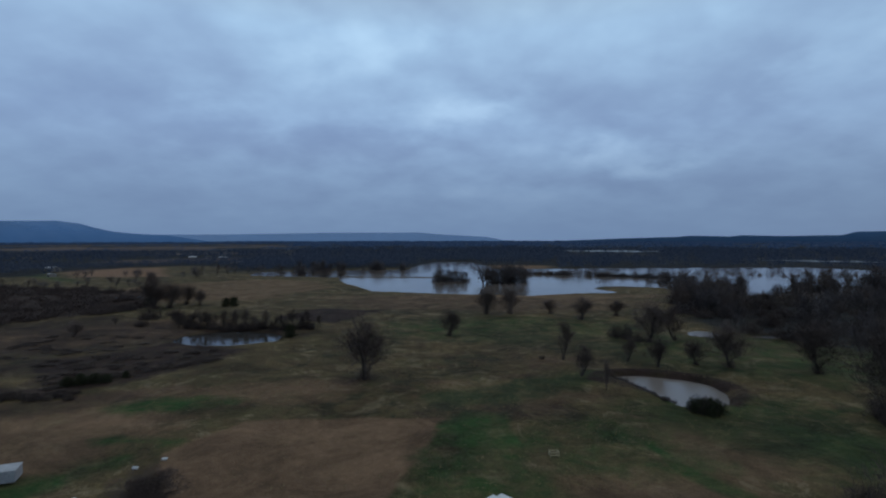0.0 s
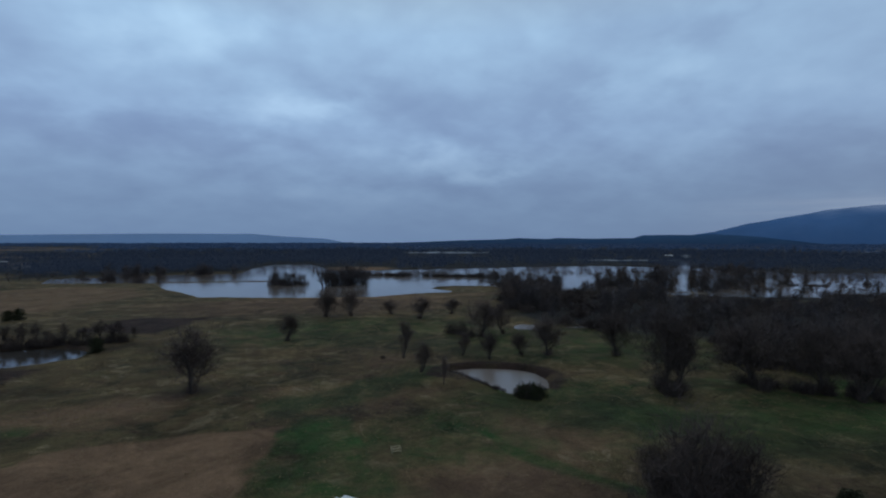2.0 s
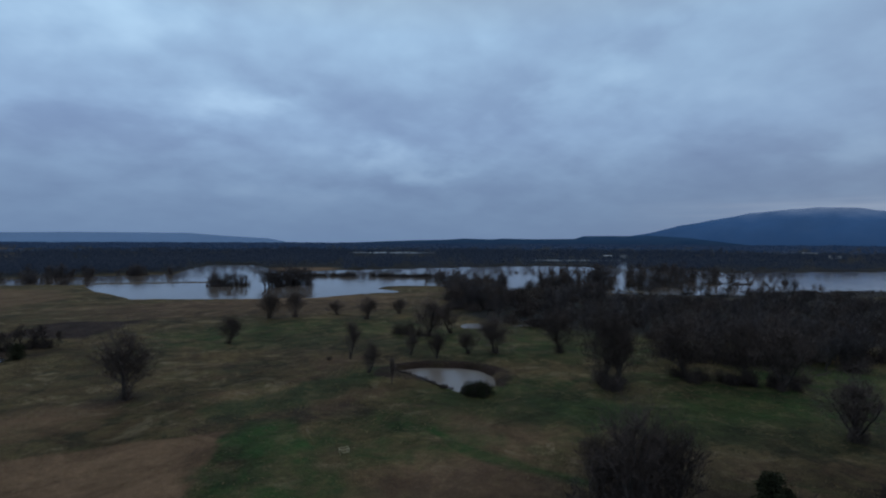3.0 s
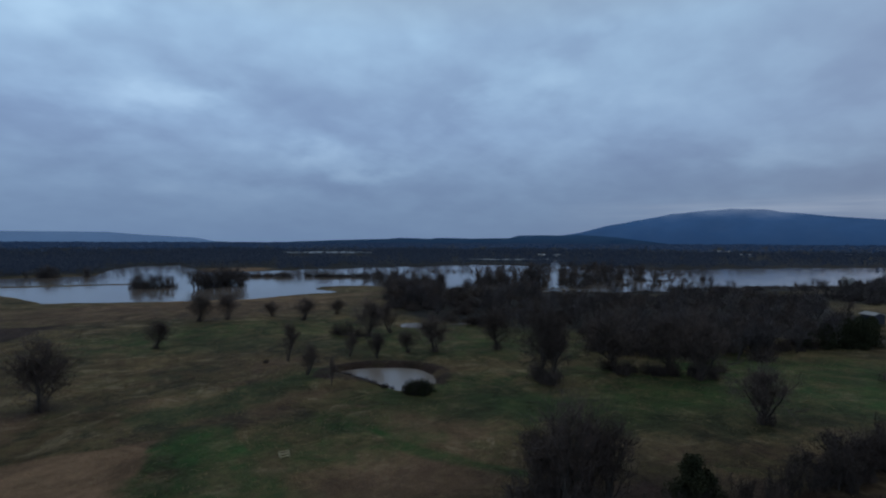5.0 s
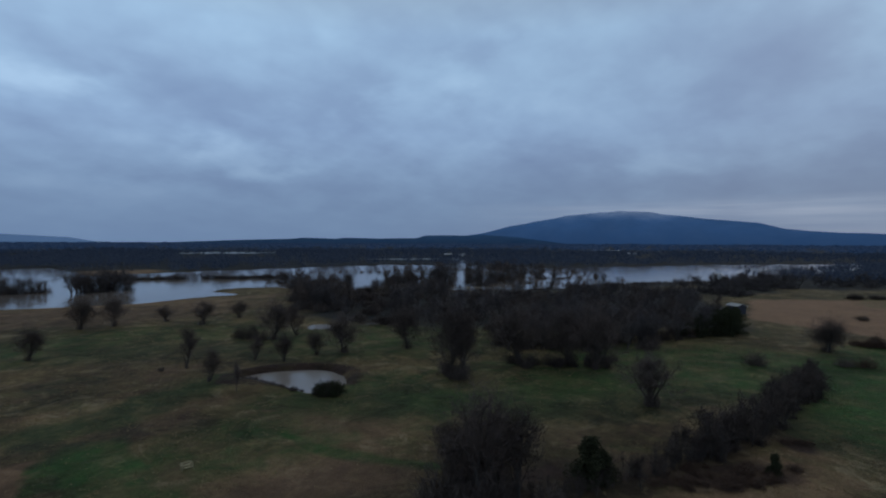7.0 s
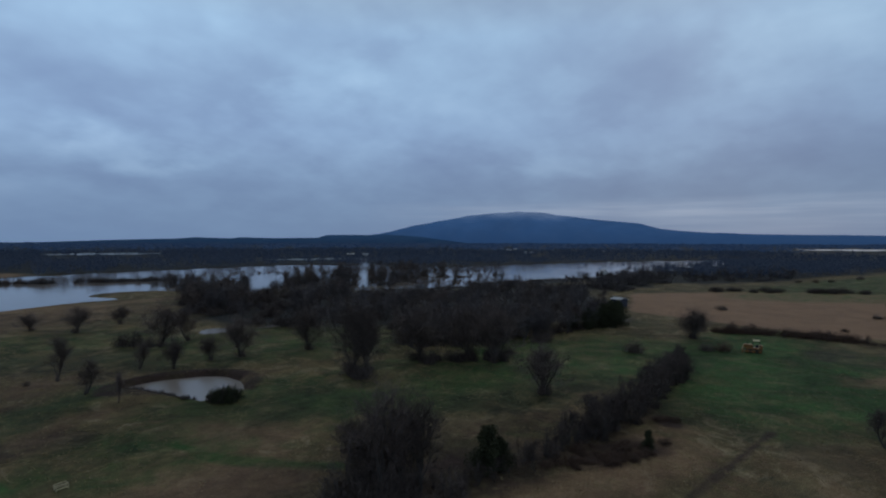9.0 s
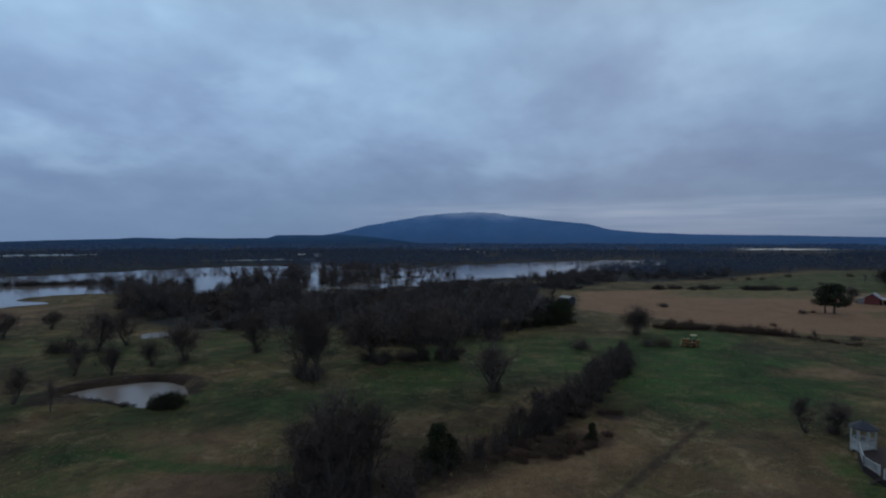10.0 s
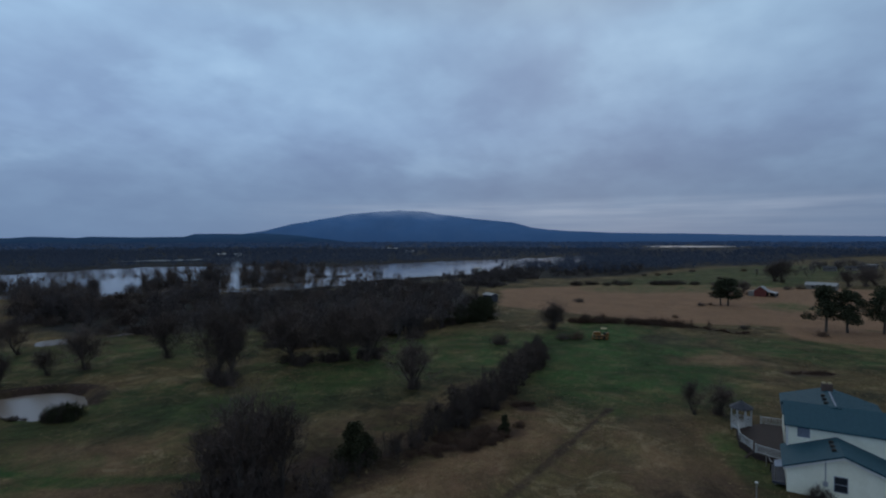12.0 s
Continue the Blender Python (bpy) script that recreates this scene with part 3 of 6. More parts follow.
    k["green"] = k["green"] * (1 - 0.85 * smooth(-3, 3, oval(x, y, 118, -5, 5, 8, 20) + 1.6 * e))
    # brambles, thickets, pond bank, a dark field; also shade painted under hedge and trees
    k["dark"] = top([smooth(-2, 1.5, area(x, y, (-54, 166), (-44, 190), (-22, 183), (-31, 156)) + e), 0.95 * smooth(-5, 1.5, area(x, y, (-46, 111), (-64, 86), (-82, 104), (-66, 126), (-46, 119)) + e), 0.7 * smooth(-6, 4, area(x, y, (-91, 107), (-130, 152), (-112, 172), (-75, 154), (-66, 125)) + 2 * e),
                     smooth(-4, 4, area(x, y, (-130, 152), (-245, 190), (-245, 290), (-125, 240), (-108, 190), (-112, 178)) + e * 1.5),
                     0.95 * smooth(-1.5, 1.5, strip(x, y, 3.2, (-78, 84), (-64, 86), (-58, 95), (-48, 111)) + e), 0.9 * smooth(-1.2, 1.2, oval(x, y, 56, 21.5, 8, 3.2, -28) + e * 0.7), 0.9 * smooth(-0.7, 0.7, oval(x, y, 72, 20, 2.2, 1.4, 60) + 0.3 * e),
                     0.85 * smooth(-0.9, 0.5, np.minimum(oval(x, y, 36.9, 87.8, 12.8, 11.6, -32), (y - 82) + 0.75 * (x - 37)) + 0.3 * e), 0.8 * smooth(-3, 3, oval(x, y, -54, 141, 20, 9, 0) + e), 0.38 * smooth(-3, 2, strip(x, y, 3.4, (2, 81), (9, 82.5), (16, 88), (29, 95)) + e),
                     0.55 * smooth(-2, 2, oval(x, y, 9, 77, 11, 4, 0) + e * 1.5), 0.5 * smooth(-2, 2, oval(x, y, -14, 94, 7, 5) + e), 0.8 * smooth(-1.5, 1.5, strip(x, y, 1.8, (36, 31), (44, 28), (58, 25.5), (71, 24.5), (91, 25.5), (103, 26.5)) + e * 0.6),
                     # includes shade painted round the hedge's near end and on grass beside it
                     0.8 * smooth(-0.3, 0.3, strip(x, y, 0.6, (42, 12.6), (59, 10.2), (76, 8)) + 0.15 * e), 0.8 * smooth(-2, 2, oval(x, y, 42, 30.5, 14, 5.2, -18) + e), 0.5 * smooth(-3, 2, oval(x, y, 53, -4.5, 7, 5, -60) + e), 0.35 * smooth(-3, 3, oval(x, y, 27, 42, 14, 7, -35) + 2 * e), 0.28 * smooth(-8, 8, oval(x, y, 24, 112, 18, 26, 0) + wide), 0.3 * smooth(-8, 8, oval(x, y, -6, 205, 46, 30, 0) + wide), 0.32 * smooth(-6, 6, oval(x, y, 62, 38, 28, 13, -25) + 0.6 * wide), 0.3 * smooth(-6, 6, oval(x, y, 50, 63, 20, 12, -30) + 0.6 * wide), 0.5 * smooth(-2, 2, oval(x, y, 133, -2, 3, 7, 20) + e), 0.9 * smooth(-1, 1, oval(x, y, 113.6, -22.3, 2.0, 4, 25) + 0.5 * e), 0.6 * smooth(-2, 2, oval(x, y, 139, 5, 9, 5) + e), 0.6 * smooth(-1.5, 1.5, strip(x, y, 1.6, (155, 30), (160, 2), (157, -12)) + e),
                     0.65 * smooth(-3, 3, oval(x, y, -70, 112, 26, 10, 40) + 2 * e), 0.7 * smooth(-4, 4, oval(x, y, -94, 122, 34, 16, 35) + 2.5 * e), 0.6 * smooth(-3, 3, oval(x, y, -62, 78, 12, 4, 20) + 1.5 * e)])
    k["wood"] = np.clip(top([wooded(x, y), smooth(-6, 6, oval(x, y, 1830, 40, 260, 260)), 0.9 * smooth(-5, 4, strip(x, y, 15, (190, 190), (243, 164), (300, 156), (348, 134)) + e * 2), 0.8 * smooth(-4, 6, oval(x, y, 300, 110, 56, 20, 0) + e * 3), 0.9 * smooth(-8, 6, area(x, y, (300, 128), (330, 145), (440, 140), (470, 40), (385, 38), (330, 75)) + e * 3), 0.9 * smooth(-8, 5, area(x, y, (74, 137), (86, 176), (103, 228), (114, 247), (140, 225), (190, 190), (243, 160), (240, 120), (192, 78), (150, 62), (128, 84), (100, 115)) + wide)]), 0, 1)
    return k


def build_ground():
    az = np.radians(np.concatenate([np.arange(-46, 112, 0.24), np.arange(112, 314, 4)]))
    ring = np.concatenate([[0.01, 12, 22, 30, 36, 40], np.geomspace(43, 460, 186), np.geomspace(474, 4950, 60)])
    x = np.sin(az)[None, :] * ring[:, None]
    y = np.cos(az)[None, :] * ring[:, None]
    x[0] -= 3.0  # the innermost ring lies aside, where nothing looks
    y[0] -= 6.0
    x, y = x.ravel(), y.ravel()
    z = land(x, y)
    nr, na = len(ring), len(az)
    i, j = np.meshgrid(np.arange(nr - 1), np.arange(na), indexing="ij")
    a, b = i * na + j, i * na + (j + 1) % na
    quads = np.stack([a, b, b + na, a + na], -1).reshape(-1, 4)[:, ::-1]
    me = arrays_mesh("ground", np.stack([x, y, z], -1), quads, M_GROUND)
    for key, w in soils(x, y).items():
        me.attributes.new(key, "FLOAT", "POINT").data.foreach_set("value", np.clip(w, 0, 1).astype(np.float32))
    me.polygons.foreach_set("use_smooth", np.ones(len(me.polygons), bool))
    return tagged(new("ground", me), "winter pasture with tan, olive and green grass patches", "ground", kind="structure")


build_ground()


def water_sheet(label, x0, x1, y0, y1, z=WATER, material=None):
    bm = bmesh.new()
    bmesh.ops.create_grid(bm, x_segments=8, y_segments=8, size=0.5, matrix=Matrix.Translation(((x0 + x1) / 2, (y0 + y1) / 2, z)) @ Matrix.Diagonal((x1 - x0, y1 - y0, 1, 1)))
    return tagged(part("water", bm, material or M_WATER, None), label, "water", kind="structure")


water_sheet("grey muddy floodwater over the meadows", -150, 770, 112, 600)
for cx, cy, a, b, turn in PONDS:
    s = max(a, b) + 3
    water_sheet("still grey water of a pasture pond", cx - s, cx + s, cy - s, cy + s, WATER + 0.07, M_CLEAR if cx < 0 else M_POND)


def far_flood(x, y, a, b, turn):
    """A far pool standing on low ground: a flat sheet with a ragged rim."""
    bm = bmesh.new()
    pts = []
    for k in range(96):
        t = k / 96 * math.tau
        q = 1 + 0.25 * math.sin(5 * t + x) * math.sin(3 * t) + 0.12 * math.sin(13 * t)
        u, v = a * q * math.cos(t), b * q * math.sin(t)
        c, s = math.cos(radians(turn)), math.sin(radians(turn))
        pts.append(bm.verts.new((x + u * c - v * s, y + u * s + v * c, 0.45)))
    bm.faces.new(pts)
    tagged(part("water", bm, M_RUFFLED, None), "far strip of pale floodwater among woods", "water", kind="structure")


far_flood(335, 1040, 92, 70, 0)
far_flood(1830, 40, 160, 122, 0)
far_flood(420, 560, 60, 22, -30)


# ---- hills and mountain round the plain ----
def ridge(name, label, dist, deep, crest, material, seed, rough):
    """A wooded ridge. crest: azimuth and angular height, degrees, of its skyline."""
    az = np.arange(crest[0][0], crest[-1][0] + 0.01, 0.08)
    el = np.interp(az, [c[0] for c in crest], [c[1] for c in crest])
    el = np.convolve(np.pad(el, 4, mode="edge"), np.hanning(11)[1:-1] / np.hanning(11).sum(), mode="valid")
    rows = np.linspace(-1, 1, 15)
    verts = []
    for s in rows:
        r = dist + deep * s
        x, y = np.sin(np.radians(az)) * r, np.cos(np.radians(az)) * r
        top = 25 + dist * np.tan(np.radians(el))
        shape = np.cos(s * math.pi / 2) ** 0.8 if abs(s) < 1 else 0.0
        fold = rough * fbm(x, y, 420, seed, 4) * (abs(s) ** 0.7) * shape
        crag = 0.06 * rough * fbm(x, y, 25, seed + 5, 2) * shape
        verts.append(np.stack([x, y, -4 + (top + 4) * shape * (1 + fold) + crag * 25], -1))
    n = len(az)
    i, j = np.meshgrid(np.arange(len(rows) - 1), np.arange(n - 1), indexing="ij")
    a = i * n + j
    quads = np.stack([a, a + 1, a + 1 + n, a + n], -1).reshape(-1, 4)[:, ::-1]
    me = arrays_mesh(name, np.concatenate(verts), quads, material)
    me.polygons.foreach_set("use_smooth", np.ones(len(me.polygons), bool))
    return tagged(new(name, me), label, "mountain", kind="structure")


MT = [(36.0, -0.32), (36.5, 0.0), (38.2, 0.30), (42.7, 0.58), (44.6, 0.88), (47.4, 1.62), (50.4, 2.09), (53.3, 2.61), (55.0, 2.88), (58.6, 3.02), (61.4, 2.88), (64.1, 2.58), (66.4, 2.25), (70.9, 1.80), (71.7, 1.60), (73.0, 1.22),
      (74.9, 1.0), (77.5, 0.80), (81.0, 0.65), (88.4, 0.49), (96.8, 0.30), (104, 0.18), (112, 0.1), (113, -0.32)]
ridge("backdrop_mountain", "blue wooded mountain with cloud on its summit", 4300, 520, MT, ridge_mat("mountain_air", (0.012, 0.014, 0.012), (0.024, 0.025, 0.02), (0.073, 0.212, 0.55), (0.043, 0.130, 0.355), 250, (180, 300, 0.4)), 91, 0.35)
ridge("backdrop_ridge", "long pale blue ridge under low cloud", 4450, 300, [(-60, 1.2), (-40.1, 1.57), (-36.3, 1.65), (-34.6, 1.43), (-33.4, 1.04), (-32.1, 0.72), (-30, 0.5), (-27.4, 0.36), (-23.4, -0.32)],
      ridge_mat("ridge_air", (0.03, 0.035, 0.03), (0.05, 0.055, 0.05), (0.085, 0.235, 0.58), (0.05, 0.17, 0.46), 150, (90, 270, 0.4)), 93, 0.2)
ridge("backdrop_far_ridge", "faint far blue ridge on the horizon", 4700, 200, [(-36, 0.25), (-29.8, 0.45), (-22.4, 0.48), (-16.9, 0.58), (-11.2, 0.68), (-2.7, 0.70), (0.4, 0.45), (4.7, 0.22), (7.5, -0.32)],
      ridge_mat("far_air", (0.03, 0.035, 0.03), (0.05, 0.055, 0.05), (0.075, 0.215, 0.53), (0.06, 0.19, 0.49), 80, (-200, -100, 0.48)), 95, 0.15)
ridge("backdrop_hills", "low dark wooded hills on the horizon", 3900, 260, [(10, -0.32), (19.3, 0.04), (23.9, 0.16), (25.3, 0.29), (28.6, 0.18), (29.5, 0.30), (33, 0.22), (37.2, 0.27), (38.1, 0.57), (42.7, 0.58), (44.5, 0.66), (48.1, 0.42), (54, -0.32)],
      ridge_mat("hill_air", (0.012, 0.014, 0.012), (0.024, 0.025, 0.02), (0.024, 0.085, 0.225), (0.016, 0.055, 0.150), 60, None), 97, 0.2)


# ---- winter woods on the plain ----
def scatter_woods(name, label, material, count, r0, r1, tall, wide, tris, seed, grain, spread=0.8):
    rng = np.random.default_rng(seed)
    r = np.sqrt(rng.uniform(r0**2, r1**2, count * 3))
    az = np.radians(rng.uniform(-46, 111, count * 3))
    x, y = np.sin(az) * r, np.cos(az) * r
    keep = rng.uniform(0, 1, len(x)) < wooded(x, y) * (0.35 + 0.65 * (fbm(x, y, 130, seed + 3, 3) > -0.25))
    x, y = x[keep][:count], y[keep][:count]
    n = len(x)
    h = tall * rng.uniform(0.6, 1.15, n) * (1 + 0.3 * fbm(x, y, 150, seed + 9, 2))
    h = h * (1 - 0.72 * young(x, y))
    w = wide * rng.uniform(0.7, 1.3, n)
    d = rng.normal(0, 1, (n, tris, 3))
    d /= np.linalg.norm(d, axis=2, keepdims=True)
    d *= rng.uniform(0.2, 1, (n, tris, 1)) ** 0.5
    c = np.stack([x[:, None] + d[..., 0] * w[:, None] / 2, y[:, None] + d[..., 1] * w[:, None] / 2, h[:, None] * (0.52 + 0.46 * d[..., 2])], -1)
    corner = rng.normal(0, 1, (n, tris, 3, 3)) * (grain * h)[:, None, None, None] * np.array([spread, spread, 1.0])
    v = (c[:, :, None, :] + corner).reshape(-1, 3)
    v[:, 2] = np.maximum(v[:, 2], 0.0)
    ob = new(name, arrays_mesh(name, v, np.arange(len(v)).reshape(-1, 3), material))
    return tagged(ob, label, "woods", kind="stuff")


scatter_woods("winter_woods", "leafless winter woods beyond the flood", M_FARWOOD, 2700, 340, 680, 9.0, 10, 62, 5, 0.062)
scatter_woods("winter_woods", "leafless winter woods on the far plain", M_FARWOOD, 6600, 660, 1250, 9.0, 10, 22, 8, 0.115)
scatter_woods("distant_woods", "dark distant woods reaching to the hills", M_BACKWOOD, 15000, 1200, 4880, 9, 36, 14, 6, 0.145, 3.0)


# ---- trees and shrubs ----
def spike_arrays(p, q, r, rng):
    """Fine twigs from p to q, each a narrow tapering blade."""
    side = np.cross(q - p, rng.normal(0, 1, p.shape))
    side = side / np.linalg.norm(side, axis=1, keepdims=True) * np.asarray(r).reshape(-1, 1) * 1.25
    v = np.stack([p + side, p - side, q], 1).reshape(-1, 3)
    return v, np.arange(len(v)).reshape(-1, 3)


def tube_arrays(tubes, sides):
    v, f = [], []
    for p, q, r0, r1 in tubes:
        axis = (q - p).normalized()
        a = axis.orthogonal().normalized()
        b = axis.cross(a)
        n = sides if r0 > 0.09 else 3
        i = len(v)
        for c, r in ((p, r0), (q, r1)):
            for s in range(n):
                w = s / n * math.tau
                v.append(tuple(c + (a * math.cos(w) + b * math.sin(w)) * r))
        for s in range(n):
            f += [(i + s, i + (s + 1) % n, i + n + (s + 1) % n), (i + s, i + n + (s + 1) % n, i + n + s)]
    return np.array(v), np.array(f)


def bare_shape(seed, spread, limbs, kids, twigs, thick, low=1.0, sides=6, lean=0.0, skirt=0.0, deep=True, bole=7.0, reach=1.0, fill=0.45):
    """A leafless tree 10 m high, as arrays of its woody frame and of its twigs."""
    rng = np.random.default_rng(seed)
    tubes, fine = [], []

    def arm(p, d, length, rad, bits, rise, keep):
        pts = [p]
        for s in range(bits):
            d = (d + Vector(rng.normal(0, 0.17, 3)) + Vector((0, 0, rise))).normalized()
            q = pts[-1] + d * (length / bits)
            tubes.append((pts[-1], q, rad * (1 - 0.6 * s / bits), rad * (1 - 0.6 * (s + 1) / bits)))
            if keep:
                fine.append((pts[-1], q))
            pts.append(q)
        return pts, d

    def along(pts, t):
        t = t * (len(pts) - 1)
        i = min(int(t), len(pts) - 2)
        return pts[i].lerp(pts[i + 1], t - i), (pts[i + 1] - pts[i]).normalized()

    def side_of(d, open_):
        s = Vector(rng.normal(0, 1, 3))
        s = (s - d * s.dot(d)).normalized()
        return (d * rng.uniform(0.5, 1.0) + s * open_).normalized()

    trunk, _ = arm(Vector((0, 0, -0.2)), Vector((lean, 0, 1)).normalized(), bole * rng.uniform(0.92, 1.05), 0.22, 6, 0.05, False)
    tubes.append((Vector((0, 0, -0.2)), Vector((0, 0, 0.5)), 0.30, 0.21))
    for k in range(limbs):
        t = (low + (6.0 - low) * (k + rng.uniform(0, 0.8)) / limbs) / 7.0
        p, _d = along(trunk, t)
        a = k * 2.4 + rng.uniform(-0.5, 0.5)
        out = spread * rng.uniform(0.75, 1.1) * (1.2 - 0.5 * t)
        d = Vector((math.cos(a) * out, math.sin(a) * out, rng.uniform(0.75, 1.25) + 0.9 * t)).normalized()
        n = reach * rng.uniform(3.5, 4.6) * (1.05 - 0.5 * t)
        limb, _d = arm(p, d, n, 0.085 * reach * (1.15 - 0.6 * t), 4, 0.04, True)
        for _ in range(kids):
            q, e = along(limb, rng.uniform(0.25, 1))
            branch, _e = arm(q, side_of(e, rng.uniform(0.6, 1.1)), n * rng.uniform(0.3, 0.55), 0.034, 2, 0.05, True)
            for _k in range(3):
                q2, e2 = along(branch, rng.uniform(0.2, 1))
                e3, n3 = side_of(e2, rng.uniform(0.6, 1.0)), n * rng.uniform(0.16, 0.34)
                if deep:
                    arm(q2, e3, n3, 0.018, 1, 0.0, True)
                else:
                    fine.append((q2, q2 + e3 * n3))
    for _ in range(kids * 2):
        q, e = along(trunk, rng.uniform(0.6, 1))
        arm(q, side_of(e, rng.uniform(0.5, 0.9)), rng.uniform(1.4, 2.4), 0.034, 2, 0.05, True)
    seg = np.array([(tuple(a), tuple(b)) for a, b in fine])
    pick = rng.integers(0, len(seg), twigs)
    t = rng.uniform(0, 1, (twigs, 1))
    p = seg[pick, 0] * (1 - t) + seg[pick, 1] * t
    d = seg[pick, 1] - seg[pick, 0]
    d = d / np.linalg.norm(d, axis=1, keepdims=True) + rng.normal(0, 0.62, (twigs, 3)) + [0, 0, 0.35]
    d = d / np.linalg.norm(d, axis=1, keepdims=True)
    # the outermost twigs fill an uneven oval head
    loose = rng.uniform(0, 1, twigs) < fill
    u = rng.normal(0, 1, (twigs, 3))
    u /= np.linalg.norm(u, axis=1, keepdims=True)
    lump = 1 + 0.22 * np.sin(3 * np.arctan2(u[:, 1], u[:, 0]) + seed + 2 * u[:, 2]) + 0.12 * np.sin(5 * np.arctan2(u[:, 1], u[:, 0]) - 4 * u[:, 2] + 2 * seed)
    girth = (2.0 + 2.5 * spread) * lump * rng.uniform(0.02, 1, twigs) ** 0.7
    head = u * girth[:, None] * [1, 1, 0]
    head[:, 2] = 5.2 + u[:, 2] * 4.6 * lump * rng.uniform(0.1, 1, twigs) ** 0.6
    p = np.where(loose[:, None], head, p)
    dh = u * [0.5, 0.5, 0.2] + rng.normal(0, 0.45, (twigs, 3)) + [0, 0, 0.7]
    d = np.where(loose[:, None], dh / np.linalg.norm(dh, axis=1, keepdims=True), d)
    q = p + d * rng.uniform(0.45, 1.25, (twigs, 1))
    v, f = tube_arrays(tubes, sides)
    tv, tf = spike_arrays(p, q, thick * rng.uniform(0.7, 1.3, twigs), rng)
    k = 10.0 / np.percentile(q[:, 2], 99.5)
    if skirt:
        bv, bf, sv, sf = shrub_shape(seed + 500, int(twigs * 0.16), thick * 1.2)
        sv = sv * [skirt, skirt, 0.75] / k
        tv, tf = np.concatenate([tv, sv]), np.concatenate([tf, sf + len(tv)])
    return v * k, f, tv * k, tf


def shrub_shape(seed, twigs, thick, flat=1.0):
    """A leafless thicket 3 m high and about 4.4 m wide, domed and full to the ground."""
    rng = np.random.default_rng(seed)
    n = twigs
    d = rng.normal(0, 1, (n, 3))
    d /= np.linalg.norm(d, axis=1, keepdims=True)
    lump = 1 + 0.22 * np.sin(3 * np.arctan2(d[:, 1], d[:, 0]) + seed) + 0.15 * np.sin(5 * np.arctan2(d[:, 1], d[:, 0]) + 2 * seed)
    c = d * (rng.uniform(0, 1, (n, 1)) ** 0.45) * lump[:, None] * [1.9, 1.9, 2.3]
    c[:, 2] = np.abs(c[:, 2]) * flat + 0.05
    out = c * [0.35, 0.35, 0.1] + rng.normal(0, 0.55, (n, 3)) + [0, 0, 0.75]
    out /= np.linalg.norm(out, axis=1, keepdims=True)
    q = c + out * rng.uniform(0.35, 0.95, (n, 1))
    p = c - out * rng.uniform(0.0, 0.3, (n, 1))
    p[:, 2], q[:, 2] = np.maximum(p[:, 2], -0.05), np.maximum(q[:, 2], 0.05)
    tubes = []
    for _ in range(9):
        a, r = rng.uniform(0, math.tau), rng.uniform(0.1, 0.9)
        b = Vector((math.cos(a) * r, math.sin(a) * r, -0.1))
        tubes.append((b, b * 1.9 + Vector((0, 0, rng.uniform(1.2, 2.3))), 0.05, 0.015))
    v, f = tube_arrays(tubes, 4)
    tv, tf = spike_arrays(p, q, thick * rng.uniform(0.7, 1.3, n), rng)
    k = 3.0 / np.percentile(q[:, 2], 99.5)
    return v * k, f, tv * k, tf


def tree_thing(shape, label, name="tree", category="tree", crown=None):
    v, f, tv, tf = shape
    root = empty(name, 0, 0, -300)
    for pn, vv, ff, mat in (("trunk", v, f, M_BARK), ("crown", tv, tf, crown or M_TWIGRED)):
        ob = new(pn, arrays_mesh(pn, vv, ff, mat))
        ob.parent = root
    return tagged(root, label, category)


def shrub_thing(shape, label, material, name="shrub", category="shrub"):
    v, f, tv, tf = shape
    me = arrays_mesh(name, np.concatenate([v, tv]), np.concatenate([f, tf + len(v)]), material)
    ob = new(name, me)
    ob.matrix_basis = pose(0, 0, -300)
    return tagged(ob, label, category)


def stand(name, label, category, crown, items, *others):
    """One object of kind stuff from many plants that nobody could count: rows of shape, x, y, z, turn, width, height factor."""
    vs, fs, ms, at = [], [], [], 0
    for n, ((v, f, tv, tf), x, y, z, turn, w, h) in enumerate(items):
        tone = 1 + int(lattice(np.array(n), np.array(int(x)), 5) * 0.999 * (1 + len(others)))
        c, s = math.cos(turn) * w, math.sin(turn) * w
        for k, (a, b) in enumerate(((v, f), (tv, tf))):
            vs.append(np.stack([a[:, 0] * c - a[:, 1] * s + x, a[:, 0] * s + a[:, 1] * c + y, a[:, 2] * h + z], -1))
            fs.append(b + at)
            ms.append(np.full(len(b), tone if k else 0))
            at += len(a)
    me = arrays_mesh(name, np.concatenate(vs), np.concatenate(fs), M_BARK)
    me.materials.append(crown)
    for other in others:
        me.materials.append(other)
    me.polygons.foreach_set("material_index", np.concatenate(ms).astype(np.int32))
    return tagged(new(name, me), label, category, kind="stuff")


